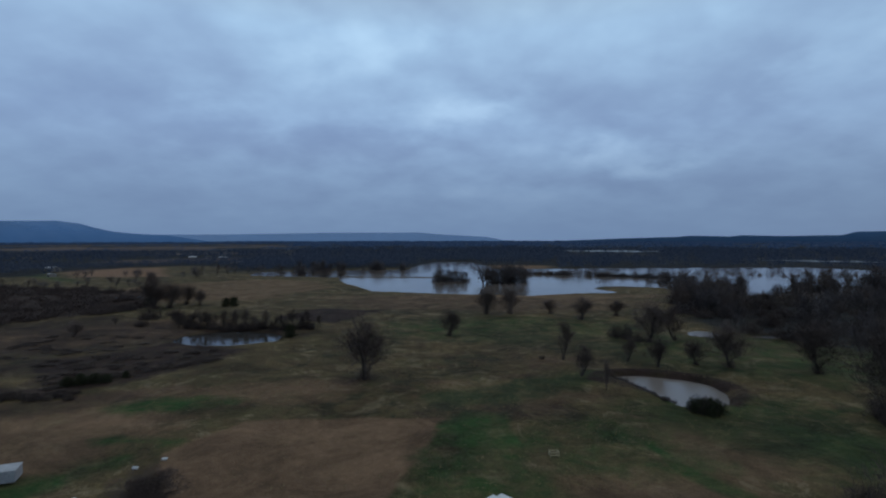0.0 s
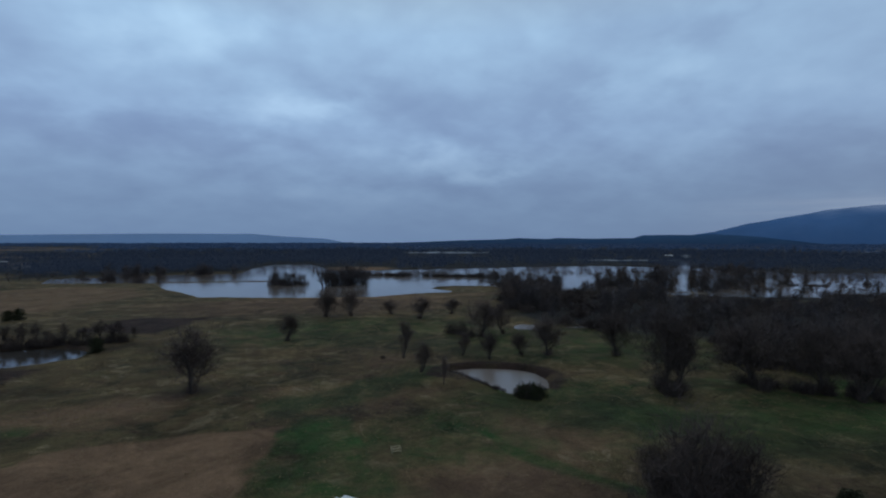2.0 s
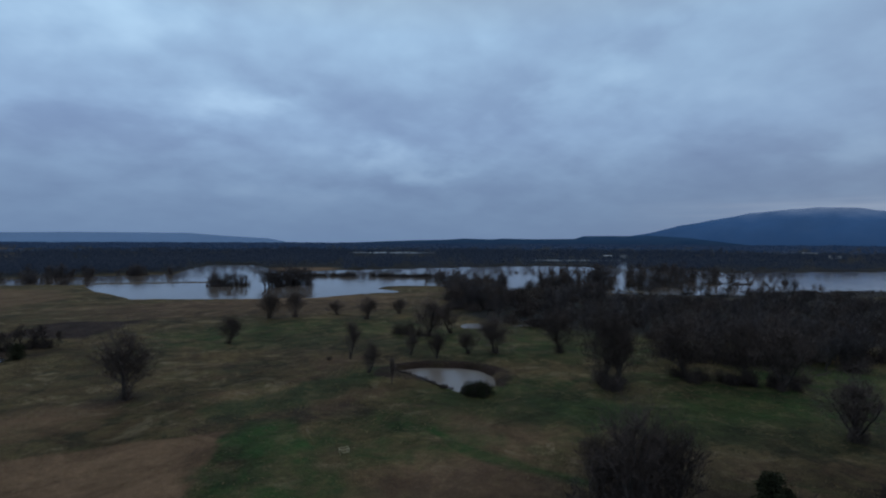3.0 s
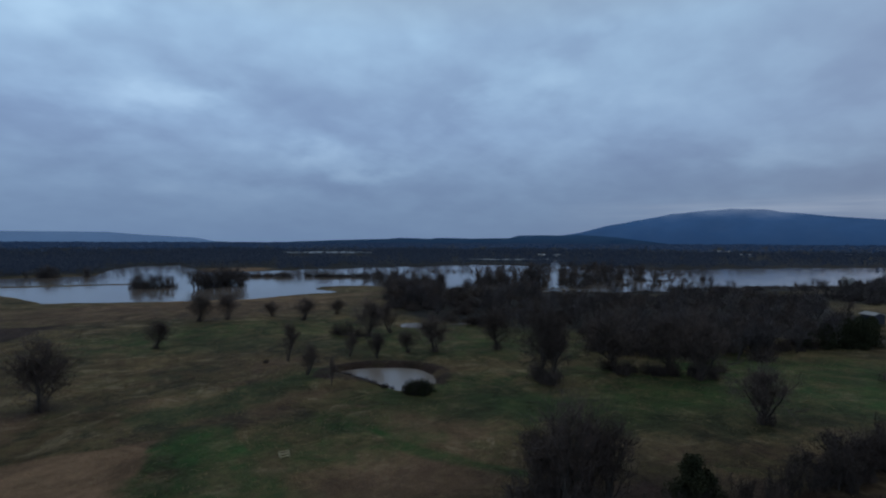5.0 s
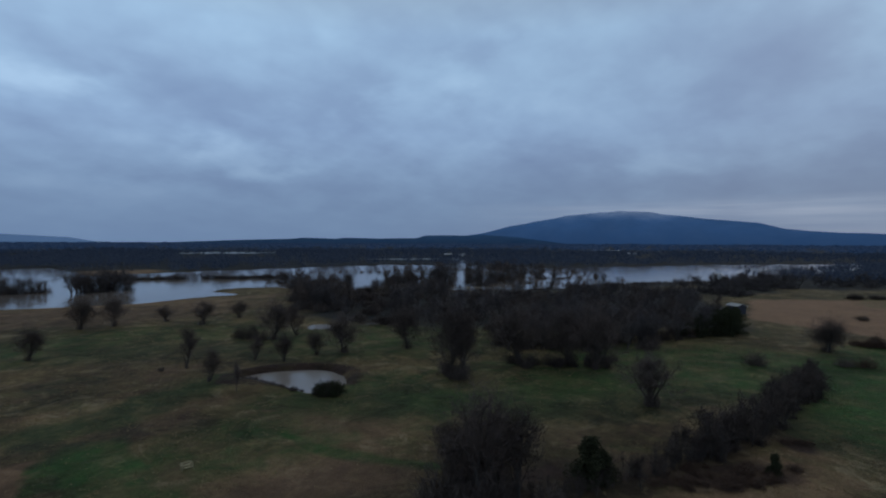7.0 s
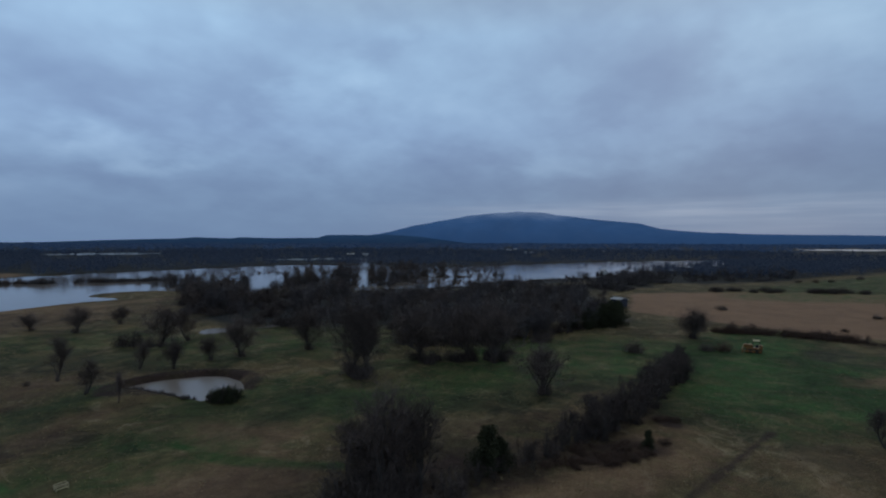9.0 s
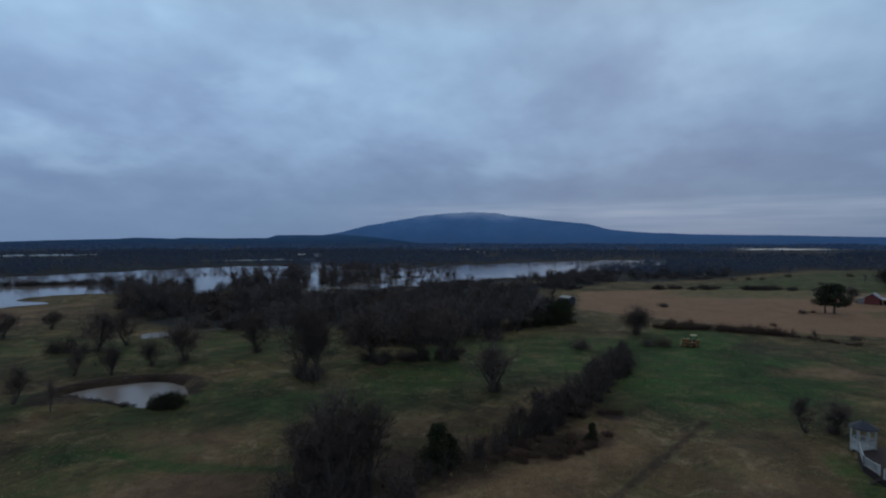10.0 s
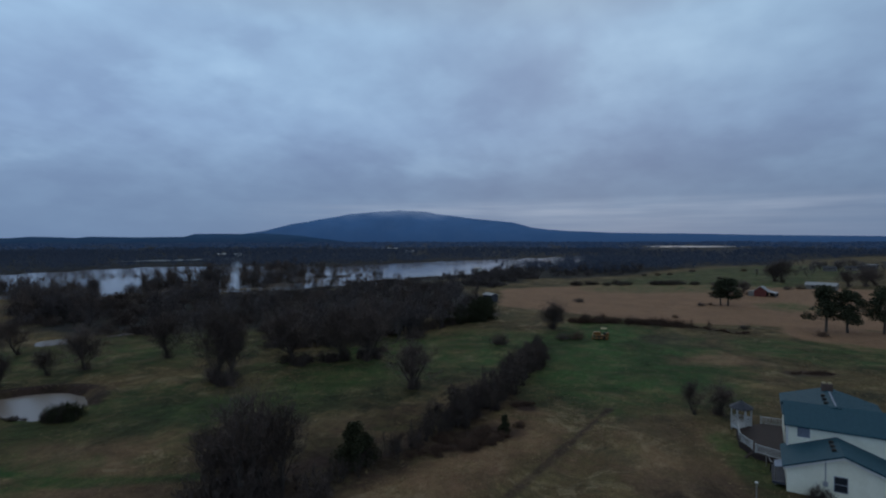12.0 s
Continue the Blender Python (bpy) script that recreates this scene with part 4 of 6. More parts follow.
def sprays(rng, centres, radii, count, size, flat=0.6):
    """Small leaf sprays in clumps: two bent triangles each."""
    c, r = np.repeat(np.array(centres), count, 0), np.repeat(np.array(radii), count, 0)
    n = len(c)
    d = rng.normal(0, 1, (n, 3))
    d = d / np.linalg.norm(d, axis=1, keepdims=True) * rng.uniform(0.2, 1.0, (n, 1)) ** 0.5
    p = c + d * r
    a = rng.normal(0, 1, (n, 3)) * [1, 1, flat]
    a /= np.linalg.norm(a, axis=1, keepdims=True)
    b = np.cross(a, rng.normal(0, 1, (n, 3)))
    b /= np.linalg.norm(b, axis=1, keepdims=True)
    s = size * rng.uniform(0.6, 1.3, (n, 1))
    v = np.stack([p - a * s, p + b * s * 0.45, p + a * s, p - b * s * 0.45 - [0, 0, 0.15] * s], 1).reshape(-1, 3)
    k = np.arange(n)[:, None, None] * 4
    return v, (np.array([[0, 1, 3], [1, 2, 3]])[None] + k).reshape(-1, 3)


def pine(seed, label):
    """An open pine 10 m high: bare lower trunk, rounded head of needle clumps."""
    rng = np.random.default_rng(seed)
    root = empty("pine", 0, 0, -300)
    bm = bmesh.new()
    p = Vector((0, 0, -0.2))
    for s in range(6):
        q = p + Vector((rng.normal(0, 0.07), rng.normal(0, 0.07), 1.6))
        add_tube(bm, p, q, 0.25 - 0.035 * s, 0.215 - 0.035 * s, 7)
        p = q
    cs, rs = [], []
    for k in range(40):
        h = rng.uniform(2.4, 9.3)
        reach = (2.7 if h < 6 else 2.7 - (h - 6) * 0.5) * rng.uniform(0.3, 1.05)
        a = rng.uniform(0, math.tau)
        c = (math.cos(a) * reach, math.sin(a) * reach, h + rng.uniform(-0.1, 0.5))
        add_tube(bm, (0, 0, h - 0.3), c, 0.06, 0.02, 4)
        cs.append(c)
        rs.append((rng.uniform(0.8, 1.3), rng.uniform(0.8, 1.3), rng.uniform(0.7, 1.1)))
    cs += [(0, 0, 9.2), (0.3, 0.3, 8.6)]
    rs += [(0.8, 0.8, 0.7), (1.3, 1.2, 0.7)]
    part("trunk", bm, M_BARK, root)
    ob = new("crown", arrays_mesh("crown", *sprays(rng, cs, rs, 110, 0.24), M_PINE))
    ob.parent = root
    return tagged(root, label, "tree")


def evergreen(seed, label, wide, name="cedar", round_top=False):
    """A dense dark evergreen 5 m high, leafy to the ground."""
    rng = np.random.default_rng(seed)
    root = empty(name, 0, 0, -300)
    part("trunk", tube((0, 0, -0.1), (0, 0, 4.0), 0.12, 0.03, 6), M_BARK, root)
    cs, rs = [], []
    for k in range(60):
        h = rng.uniform(0.2, 4.6)
        env = math.sqrt(max(0.05, 1 - ((h - 1.8) / 3.1) ** 2)) if round_top else (1 - h / 5.4) ** 0.6
        a, q = rng.uniform(0, math.tau), wide * env * rng.uniform(0.2, 0.9)
        cs.append((math.cos(a) * q, math.sin(a) * q, h))
        rs.append((0.3 * wide * (0.5 + env), 0.3 * wide * (0.5 + env), 0.5))
    for k in range(24):
        h = 0.2 + 4.6 * k / 23
        env = math.sqrt(max(0.05, 1 - ((h - 1.8) / 3.1) ** 2)) if round_top else (1 - h / 5.4) ** 0.6
        cs.append((rng.normal(0, 0.08), rng.normal(0, 0.08), h))
        rs.append((0.55 * wide * env, 0.55 * wide * env, 0.4))
    ob = new("crown", arrays_mesh("crown", *sprays(rng, cs, rs, 130, 0.10, 1.0), M_CEDAR))
    ob.parent = root
    return tagged(root, label, "tree")


OAKS = [tree_thing(bare_shape(11, 0.8, 16, 6, 7800, 0.0122, 0.7, skirt=0.5, fill=0.38), "leafless spreading pasture tree with a fine twiggy crown"), tree_thing(bare_shape(12, 0.66, 16, 6, 8200, 0.0122, 0.6, skirt=0.5, fill=0.42), "leafless tree with a rounded crown of fine twigs"),
        tree_thing(bare_shape(13, 0.42, 10, 8, 7800, 0.0122, 0.8, 6, 0.1, skirt=0.3, bole=3.2, reach=1.45, fill=0.22), "leafless vase-shaped tree forking low above grass"), tree_thing(bare_shape(14, 0.5, 14, 5, 5800, 0.0122, 0.6, skirt=0.3, fill=0.24), "slim leafless tree with upright branches")]
WOODS = [bare_shape(21, 0.75, 8, 3, 1100, 0.030, 1.2, 4, deep=False, fill=0.34), bare_shape(22, 0.5, 8, 3, 1050, 0.030, 1.0, 4, deep=False, fill=0.3), bare_shape(23, 0.7, 7, 4, 1100, 0.030, 1.2, 4, deep=False, bole=4.0, reach=1.45, fill=0.25)]
SAPLINGS = [bare_shape(24, 0.5, 7, 2, 420, 0.031, 0.3, 4, deep=False, fill=0.2), bare_shape(25, 0.38, 7, 2, 380, 0.031, 0.3, 4, deep=False, fill=0.2), bare_shape(26, 0.62, 6, 3, 420, 0.031, 0.3, 4, deep=False, bole=4.5, reach=1.3, fill=0.2)]
THICKET = [shrub_shape(31, 640, 0.030), shrub_shape(32, 640, 0.030, 0.9), shrub_shape(33, 640, 0.029)]
FAR_WOODS = [bare_shape(21, 0.75, 7, 2, 520, 0.046, 1.2, 4, deep=False, fill=0.34), bare_shape(22, 0.5, 7, 2, 500, 0.046, 1.0, 4, deep=False, fill=0.3), bare_shape(23, 0.7, 6, 2, 520, 0.046, 1.2, 4, deep=False, bole=4.0, reach=1.45, fill=0.25)]
FAR_THICKET = [shrub_shape(31, 330, 0.045), shrub_shape(32, 330, 0.045, 0.9), shrub_shape(33, 330, 0.044)]
BRUSH = [shrub_thing(THICKET[0], "leafless brown brush, dense to the ground", M_BRUSH), shrub_thing(THICKET[1], "low leafless shrub with dense stems", M_BRUSH), shrub_thing(THICKET[2], "rusty brown bramble bush", M_RUST)]
PINES = [pine(41, "green pine with a rounded open crown"), pine(42, "green pine with broad needle clumps")]
CEDARS = [evergreen(51, "dark green cedar, bushy to the ground", 2.0), evergreen(52, "dark rounded evergreen bush", 2.4, "evergreen_bush", True)]


def plant(kind, x, y, tall, wide=None, turn=None, full=10.0, group="", z=None):
    """A copy of a plant, so tall, with its crown so many times wider than grown."""
    s = tall / full * (1.24 if kind in OAKS else 1.0)
    w = s if wide is None else s * wide * (1.3 if kind in OAKS else 1.0)
    zz = float(land(x, y)) if z is None else z
    t = RNG.uniform(0, 360) if turn is None else turn
    ob = copy_thing(kind, pose(x, y, zz, 0, 0, t) @ Matrix.Diagonal((w, w, s, 1)))
    if group:
        ob["group"] = group
    return ob


def row_of(shapes, x, y, tall, wide, full):
    """One plant of a stand."""
    return (shapes[int(RNG.integers(0, len(shapes)))], x, y, float(land(x, y)), RNG.uniform(0, math.tau), tall / full * wide, tall / full)


# pasture trees: x, y, height, width factor, kind
for x, y, h, w, k in [(-14, 93.2, 9.9, 0.9, 0), (1.6, 135, 6.1, 0.9, 1), (14.3, 174.7, 7.7, 0.95, 1), (22.3, 174.6, 7.7, 0.85, 1), (36.1, 175.8, 4.2, 1.4, 0), (42.6, 162.2, 6.3, 1.15, 0), (55.7, 169.1, 4.6, 1.3, 0),
                      (49.9, 127.2, 8.9, 0.95, 1), (57.2, 129.3, 7.5, 0.9, 3), (24.7, 107.8, 7.3, 0.55, 3), (41.8, 101.9, 5.2, 0.8, 2), (37.5, 106.7, 4.8, 0.7, 3), (25, 94.5, 5.2, 0.8, 3)]:
    plant(OAKS[k], x, y, h, w, group="trees in the pasture")
for x, y, h, w, k in [(55.7, 101.9, 7.6, 1.0, 0), (50, 103.6, 4.6, 0.9, 1), (69.2, 96.7, 8.9, 0.85, 1), (60.4, 71.6, 12.2, 0.66, 1), (61.8, 70.0, 10.5, 0.6, 0), (85.4, 57.2, 10.2, 0.9, 2), (86.6, 58.2, 9.6, 0.9, 3), (77.6, 69.5, 10.2, 1.05, 0),
                      (84.1, 62.5, 10.6, 0.8, 1), (71.7, 39, 7.4, 1.0, 2), (31.4, 34.4, 9.9, 0.7, 3), (34.5, 32.0, 8.6, 0.65, 3), (33.0, 33.2, 8.8, 0.6, 2), (139.8, 33, 6.9, 1.15, 0), (141, 34.2, 5.2, 1.1, 1), (79, -3.4, 4.4, 0.8, 3), (81, -6.4, 3.8, 1.2, 0), (29.4, 35.6, 7.4, 0.6, 3), (33.0, 35.8, 6.0, 0.8, 2)]:
    plant(OAKS[k], x, y, h, w, group="trees in the pasture")
for x, y, h, w in [(349, -43, 11.5, 1.0), (352, -40, 9.5, 1.1), (268, -14, 5.5, 1.3), (272, -10, 5.0, 1.3), (276, -20, 5, 1.4), (330, -70, 8, 1.2), (336, -78, 9, 1.2), (345, -84, 8, 1.2)]:
    plant(OAKS[int(x) % 2], x, y, h, w, group="trees round the barn")
plant(OAKS[1], -26.6, 47.6, 3.4, 1.5, group="trees in the pasture")
plant(OAKS[0], -28.6, 47.9, 2.9, 1.5, group="trees in the pasture")
plant(OAKS[3], 26.8, 86.0, 4.2, 0.3, group="trees in the pasture")
for x, y, h, w in [(80.4, -6.4, 1.5, 0.9), (57.0, -14.5, 1.7, 1.0), (45.5, 131, 4.4, 0.8), (43.8, 134, 3.4, 0.8), (47.4, 127.6, 3.0, 0.7), (113.5, 38.9, 3.2, 1.1), (72.2, 38.4, 2.8, 0.6),
                   (74, 40, 1.6, 0.8), (36.2, 29.0, 3.0, 1.0), (32.2, 33.4, 2.4, 1.1), (60.8, 72.4, 4, 0.8), (20.5, 108.6, 1.0, 1.0)]:
    plant(BRUSH[int(x) % 2], x, y, h, w, full=3.0, group="brush in the pasture")

# dark bush at the foot of the pond
items = [row_of(THICKET, 38.0 + RNG.normal(0, 0.85), 75.2 + RNG.normal(0, 1.0), RNG.uniform(1.1, 2.5), 0.85, 3.0) for _ in range(30)]
stand("pond_bush", "dark tangled bush at the pond's edge", "shrub", M_SHADEBRUSH, items, M_CEDAR)

# evergreens
for x, y, h, w, k in [(43.8, 30.2, 4.7, 1.3, 0), (45.2, 29.4, 3.2, 1.3, 0), (60.4, 18.5, 2.3, 1.1, 0), (-80.4, 195, 3.2, 1.35, 1), (-78.0, 195.4, 3.6, 1.25, 1), (-110, 196, 3.4, 1.0, 1), (38.3, 75.0, 2.0, 1.1, 1),
                      (-63.9, 88.9, 1.7, 1.7, 1), (-62.4, 90.2, 1.9, 1.5, 1), (-60.7, 91.0, 1.7, 1.7, 1), (-59.0, 91.6, 1.5, 1.7, 1), (-57.6, 95.0, 1.3, 1.2, 1), (149, 56, 7.2, 0.85, 1), (153.5, 60.5, 6.4, 0.8, 1), (145, 56.5, 7.4, 0.85, 1), (141, 57.5, 7.0, 0.9, 1), (137.5, 60, 6.0, 0.9, 1), (133.5, 63, 4.8, 0.9, 1), (-38.8, 133, 3.4, 1.2, 1)]:
    plant(CEDARS[k], x, y, h, w, full=5.0, group="evergreens")
for x, y, h, w, k in [(167.2, -33.2, 12.3, 1.25, 0), (167.4, -37.9, 11.4, 1.2, 1), (169.7, -46.1, 12.2, 1.2, 0), (219.5, -12, 10.5, 1.5, 1), (219.5, -9.5, 9.5, 1.3, 0)]:
    plant(PINES[k], x, y, h, w, group="pines by the tan field")

# low brush round the rim of the pond
rim = []
for k in range(26):
    t = radians(168 + 130 * k / 25)
    c, s = math.cos(radians(-32)), math.sin(radians(-32))
    u, v = 9.0 * math.cos(t), 8.6 * math.sin(t)
    px, py = 35.8 + u * c - v * s, 88.9 + u * s + v * c
    px = max(px, 30.7 - 0.265 * (py - 93.5))
    rim.append(row_of(THICKET, px, py, RNG.uniform(0.35, 1.0), 0.9, 3.0))
stand("rim_brush", "dark low brush along the pond's edge", "shrub", M_BRUSH, rim)

# tangle under the near clump of trees
items = [row_of(THICKET, 32.6 + RNG.normal(0, 2.0), 34.6 + RNG.normal(0, 1.8), RNG.uniform(1.4, 3.8), 0.9, 3.0) for _ in range(26)]
stand("clump_undergrowth", "dark tangled undergrowth below bare trees", "undergrowth", M_SHADEBRUSH, items, M_BRUSH)

# hedgerow from the near corner to the machine
HEDGE = [(37, 31), (44, 28.4), (58, 25.6), (71, 24.4), (91, 25.6), (104, 26.6)]
items = []
for k in range(250):
    t = k / 249 * (len(HEDGE) - 1)
    i = min(int(t), len(HEDGE) - 2)
    p = Vector(HEDGE[i]).lerp(Vector(HEDGE[i + 1]), t - i) + Vector(RNG.normal(0, 1.0, 2))
    grown = 0.40 + 0.60 * float(smooth(44, 64, p.x))
    if k % 4 or p.x > 55:
        items.append(row_of(SAPLINGS if k % 3 else WOODS, p.x, p.y, grown * RNG.uniform(2.6, 5.8), RNG.uniform(0.7, 1.1), 10.0))
    if k % 3 == 0:
        items.append(row_of(THICKET, p.x, p.y, grown * RNG.uniform(0.4, 1.5), RNG.uniform(0.9, 1.3), 3.0))
items += [row_of(THICKET, 103 + RNG.normal(0, 0.9), 26.4 + RNG.normal(0, 0.8), RNG.uniform(2.0, 3.0), 0.8, 3.0) for _ in range(4)]
stand("hedgerow", "long leafless brown hedgerow across the pasture", "hedge", M_BRUSH, items, M_SHADEBRUSH, M_TWIGRED)
items = []
for k in range(44):
    a, r = RNG.uniform(0, math.tau), math.sqrt(RNG.uniform(0, 1))
    u, v = 8.8 * r * math.cos(a), 2.9 * r * math.sin(a)
    items.append(row_of(THICKET, 56 + u * 0.88 + v * 0.47, 21.5 - u * 0.47 + v * 0.88, RNG.uniform(0.5, 1.1), 1.6, 3.0))
items += [row_of(THICKET, x, y, 0.8, 1.5, 3.0) for x, y in [(71.2, 20.8), (72.2, 19.8), (72.8, 18.8)]]
items += [row_of(THICKET, 112 + 0.5 * k + RNG.normal(0, 0.4), -19.3 - k, RNG.uniform(0.4, 1.0), 1.6, 3.0) for k in range(7)]
stand("bramble_bed", "rusty brown brambles beside the hedgerow", "brambles", M_RUST, items)
items = []
for k in range(50):
    t = k / 49
    items.append(row_of(THICKET, 154 + 6 * math.sin(t * 3) + RNG.normal(0, 1.2), 32 - 46 * t + RNG.normal(0, 1.4), RNG.uniform(1.2, 2.8) if t < 0.66 else RNG.uniform(0.4, 1.0), 1.5, 3.0))
items += [row_of(WOODS, 154 + RNG.normal(0, 2), 30 - 44 * RNG.uniform(0, 1), RNG.uniform(2.2, 4.0), 1.0, 10.0) for _ in range(9)]
stand("field_edge_brush", "brown brush between green and tan field", "brush", M_RUST, items)
for x, y, h in [(380, 25, 2.2), (372, 33, 2.0), (388, 18, 2.0), (430, 5, 2.5), (360, -12, 2.0), (410, -45, 3), (455, -30, 3), (300, -40, 2.4), (306, -46, 2.6), (214, -3, 1.6), (218, -6, 1.3), (252, -17, 2.0), (247, -14, 1.6), (262, -22, 2.0), (162, -14, 1.6), (158, -31, 1.8), (128, 24, 2.4), (126, 27, 2.0), (176, 4, 1.2), (205, 40, 2)]:
    plant(BRUSH[int(abs(x)) % 3], x, y, h, 1.5, full=3.0, group="brush in the tan field")
items = [row_of(THICKET, x + RNG.normal(0, 2.5), y + RNG.normal(0, 4), RNG.uniform(2, 3.2), 1.6, 3.0) for x, y in [(283, 58), (288, 48), (292, 38), (303, 22), (308, 12), (313, 2)] for _ in range(4)]
stand("far_hedge", "dark brush strips at the tan field's far edge", "hedge", M_BRUSH, items)

# shrubs behind the western pond, brambles and thickets around it
items = []
for k in range(34):
    x = -73 + 37 * (k + RNG.uniform(0, 1)) / 34
    items.append(row_of(THICKET, x, 143.6 + 3.5 * RNG.uniform(0, 1) + 0.004 * (x + 54) ** 2, RNG.uniform(1.2, 3.4), 0.9, 3.0))
for k in range(30):
    items.append(row_of(WOODS, -78 + 44 * (k + RNG.uniform(0, 1)) / 30, 144.5 + RNG.uniform(0, 9), RNG.uniform(3.4, 6.6), RNG.uniform(0.8, 1.05), 10.0))
for k in range(26):
    items.append(row_of(WOODS if k % 3 else THICKET, -96 + 34 * RNG.uniform(0, 1), 146 + 26 * RNG.uniform(0, 1), RNG.uniform(1.6, 3.4), 1.3, 10.0 if k % 3 else 3.0))
stand("pond_thicket", "leafless brown thicket behind the pond", "thicket", M_TWIGRED, items, M_BRUSH, M_SHADEBRUSH)
items = []
for k in range(110):
    t, w = RNG.uniform(0, 1), RNG.uniform(0, 1)
    p = Vector((-66, 87)).lerp(Vector((-46, 110)), t).lerp(Vector((-82, 106)).lerp(Vector((-50, 122)), t), w * w)
    items.append(row_of(THICKET, p.x, p.y, RNG.uniform(0.25, 0.6), 4.5, 3.0))
for k in range(40):
    items.append(row_of(THICKET, -76 + RNG.uniform(-26, 6), 118 + RNG.uniform(-12, 18), RNG.uniform(0.25, 0.6), 5.0, 3.0))
for k in range(22):
    t = k / 21
    items.append(row_of(THICKET, -71 + 13 * t + RNG.normal(0, 1.2), 81 + 3 * t + RNG.normal(0, 1.2), RNG.uniform(0.5, 1.3), 2.0, 3.0))
stand("bramble_bank", "dark bramble bank along a ditch", "brambles", M_SHADEBRUSH, items, M_BRUSH)
items = []
while len(items) < 360:
    x, y = RNG.uniform(-240, -108), RNG.uniform(152, 285)
    if area(np.array(x), np.array(y), (-130, 152), (-245, 190), (-245, 290), (-125, 240), (-108, 190), (-112, 178)) > 0 and pond(np.array(x), np.array(y)) < -3:
        items.append(row_of(FAR_THICKET, x, y, RNG.uniform(1.6, 2.8), 2.2, 3.0) if RNG.uniform() < 0.86 else row_of(FAR_WOODS, x, y, RNG.uniform(3, 5.5), 1.2, 10.0))
stand("western_thicket", "broad dark leafless thicket", "thicket", M_SHADEBRUSH, items)
for x, y, h, w in [(-102.7, 187.4, 9.9, 1.0), (-99, 190, 8.5, 1.0), (-97.8, 200, 6.8, 1.0), (-92, 199, 5, 1.0), (-106, 192, 8, 1.0), (-145, 262, 7, 1.0), (-128, 150, 4, 1.0), (-95, 135, 3.5, 1.2)]:
    plant(OAKS[int(abs(x)) % 2], x, y, h, w, group="trees by the western thicket")
items = [row_of(FAR_WOODS, x + RNG.normal(0, 6), y + RNG.normal(0, 6), h * RNG.uniform(0.8, 1.2), 1.3, 10.0) for x, y, h in [(-211, 271, 4.6), (-200, 275, 4.6), (-165, 275, 5), (-180, 330, 6), (-160, 335, 6), (-205, 350, 7), (-230, 345, 6), (-172, 372, 8), (-150, 385, 8), (-190, 300, 5)] for _ in range(4)]
items += [row_of(FAR_WOODS, RNG.uniform(395, 640), RNG.uniform(-150, -30), RNG.uniform(4, 8), 1.3, 10.0) for _ in range(34)]
items += [row_of(FAR_WOODS, 505 + RNG.normal(0, 22), -100 + RNG.normal(0, 22), RNG.uniform(6, 10), 1.3, 10.0) for _ in range(22)]
stand("field_trees", "scattered leafless trees round far fields", "trees", M_TWIG, items)

# the dense wood beyond the pasture, and the trees that stand in the floodwater
WOOD_EDGE = ((74, 137), (86, 176), (103, 228), (114, 247), (140, 225), (190, 190), (243, 160), (240, 120), (192, 78), (150, 62), (128, 84), (100, 115))


def lowered(x, y, tall):
    """Height of a plant where the wood thins out towards the eastern flood."""
    r, az = math.hypot(x, y), math.degrees(math.atan2(x, y))
    if 40.5 < az < 53:
        return min(tall, max(1.2, 25 - 0.092 * r))
    if 53 <= az < 68:
        return min(tall, max(1.2, 25 - 0.073 * r))
    return tall


items = []
while len(items) < 190:
    x, y = RNG.uniform(60, 245), RNG.uniform(60, 248)
    if area(np.array(x), np.array(y), *WOOD_EDGE) + 4 * float(fbm(x, y, 30, 3, 2)) > 0:
        far_gap = 29.5 < math.degrees(math.atan2(x, y)) < 33.8 and math.hypot(x, y) > 165
        tall = RNG.uniform(2.5, 4.5) if far_gap else RNG.uniform(5.0, 9.0) + 2.4 * float(fbm(x, y, 22, 9, 2)) + (2.8 if RNG.uniform() < 0.16 else 0)
        items.append(row_of(WOODS, x, y, tall if RNG.uniform() < 0.08 else lowered(x, y, tall), RNG.uniform(0.95, 1.25), 10.0))
items += [row_of(WOODS, x, y, h, 1.0, 10.0) for x, y, h in [(112, 84, 9), (104, 88, 9.5), (97, 82, 9), (92, 76, 8), (101, 76, 8.5), (110, 74, 9), (120, 78, 9), (96, 95, 8), (88, 110, 8), (128, 70, 9), (137, 66, 9), (118, 68, 7), (90, 120, 8), (98, 112, 9)]]
FRONT_EDGE = ((80, 72), (88, 88), (104, 104), (128, 96), (150, 64), (122, 49), (110, 60), (88, 60))
n0 = len(items)
while len(items) < n0 + 62:
    x, y = RNG.uniform(80, 150), RNG.uniform(48, 106)
    if area(np.array(x), np.array(y), *FRONT_EDGE) > 0:
        items.append(row_of(WOODS, x, y, RNG.uniform(6.5, 10.0), RNG.uniform(0.9, 1.2), 10.0))
for k in range(84):
    az, r = radians(RNG.uniform(23.8, 29.3)), RNG.uniform(188, 244)
    x, y = r * math.sin(az), r * math.cos(az)
    items.append(row_of(WOODS, x, y, RNG.uniform(6.5, 10.0), RNG.uniform(1.0, 1.3), 10.0) if k % 3 else row_of(THICKET, x, y, RNG.uniform(2.5, 4.5), 1.5, 3.0))
stand("dense_wood", "dense dark leafless wood beyond the pasture", "woods", M_TWIGDARK, items, M_TWIGRED, M_TWIG)
items = []
while len(items) < 190:
    x, y = RNG.uniform(66, 243), RNG.uniform(62, 240)
    if area(np.array(x), np.array(y), *WOOD_EDGE) > -2:
        items.append(row_of(THICKET, x, y, lowered(x, y, RNG.uniform(2.0, 4.5)), 1.5, 3.0))
n0 = len(items)
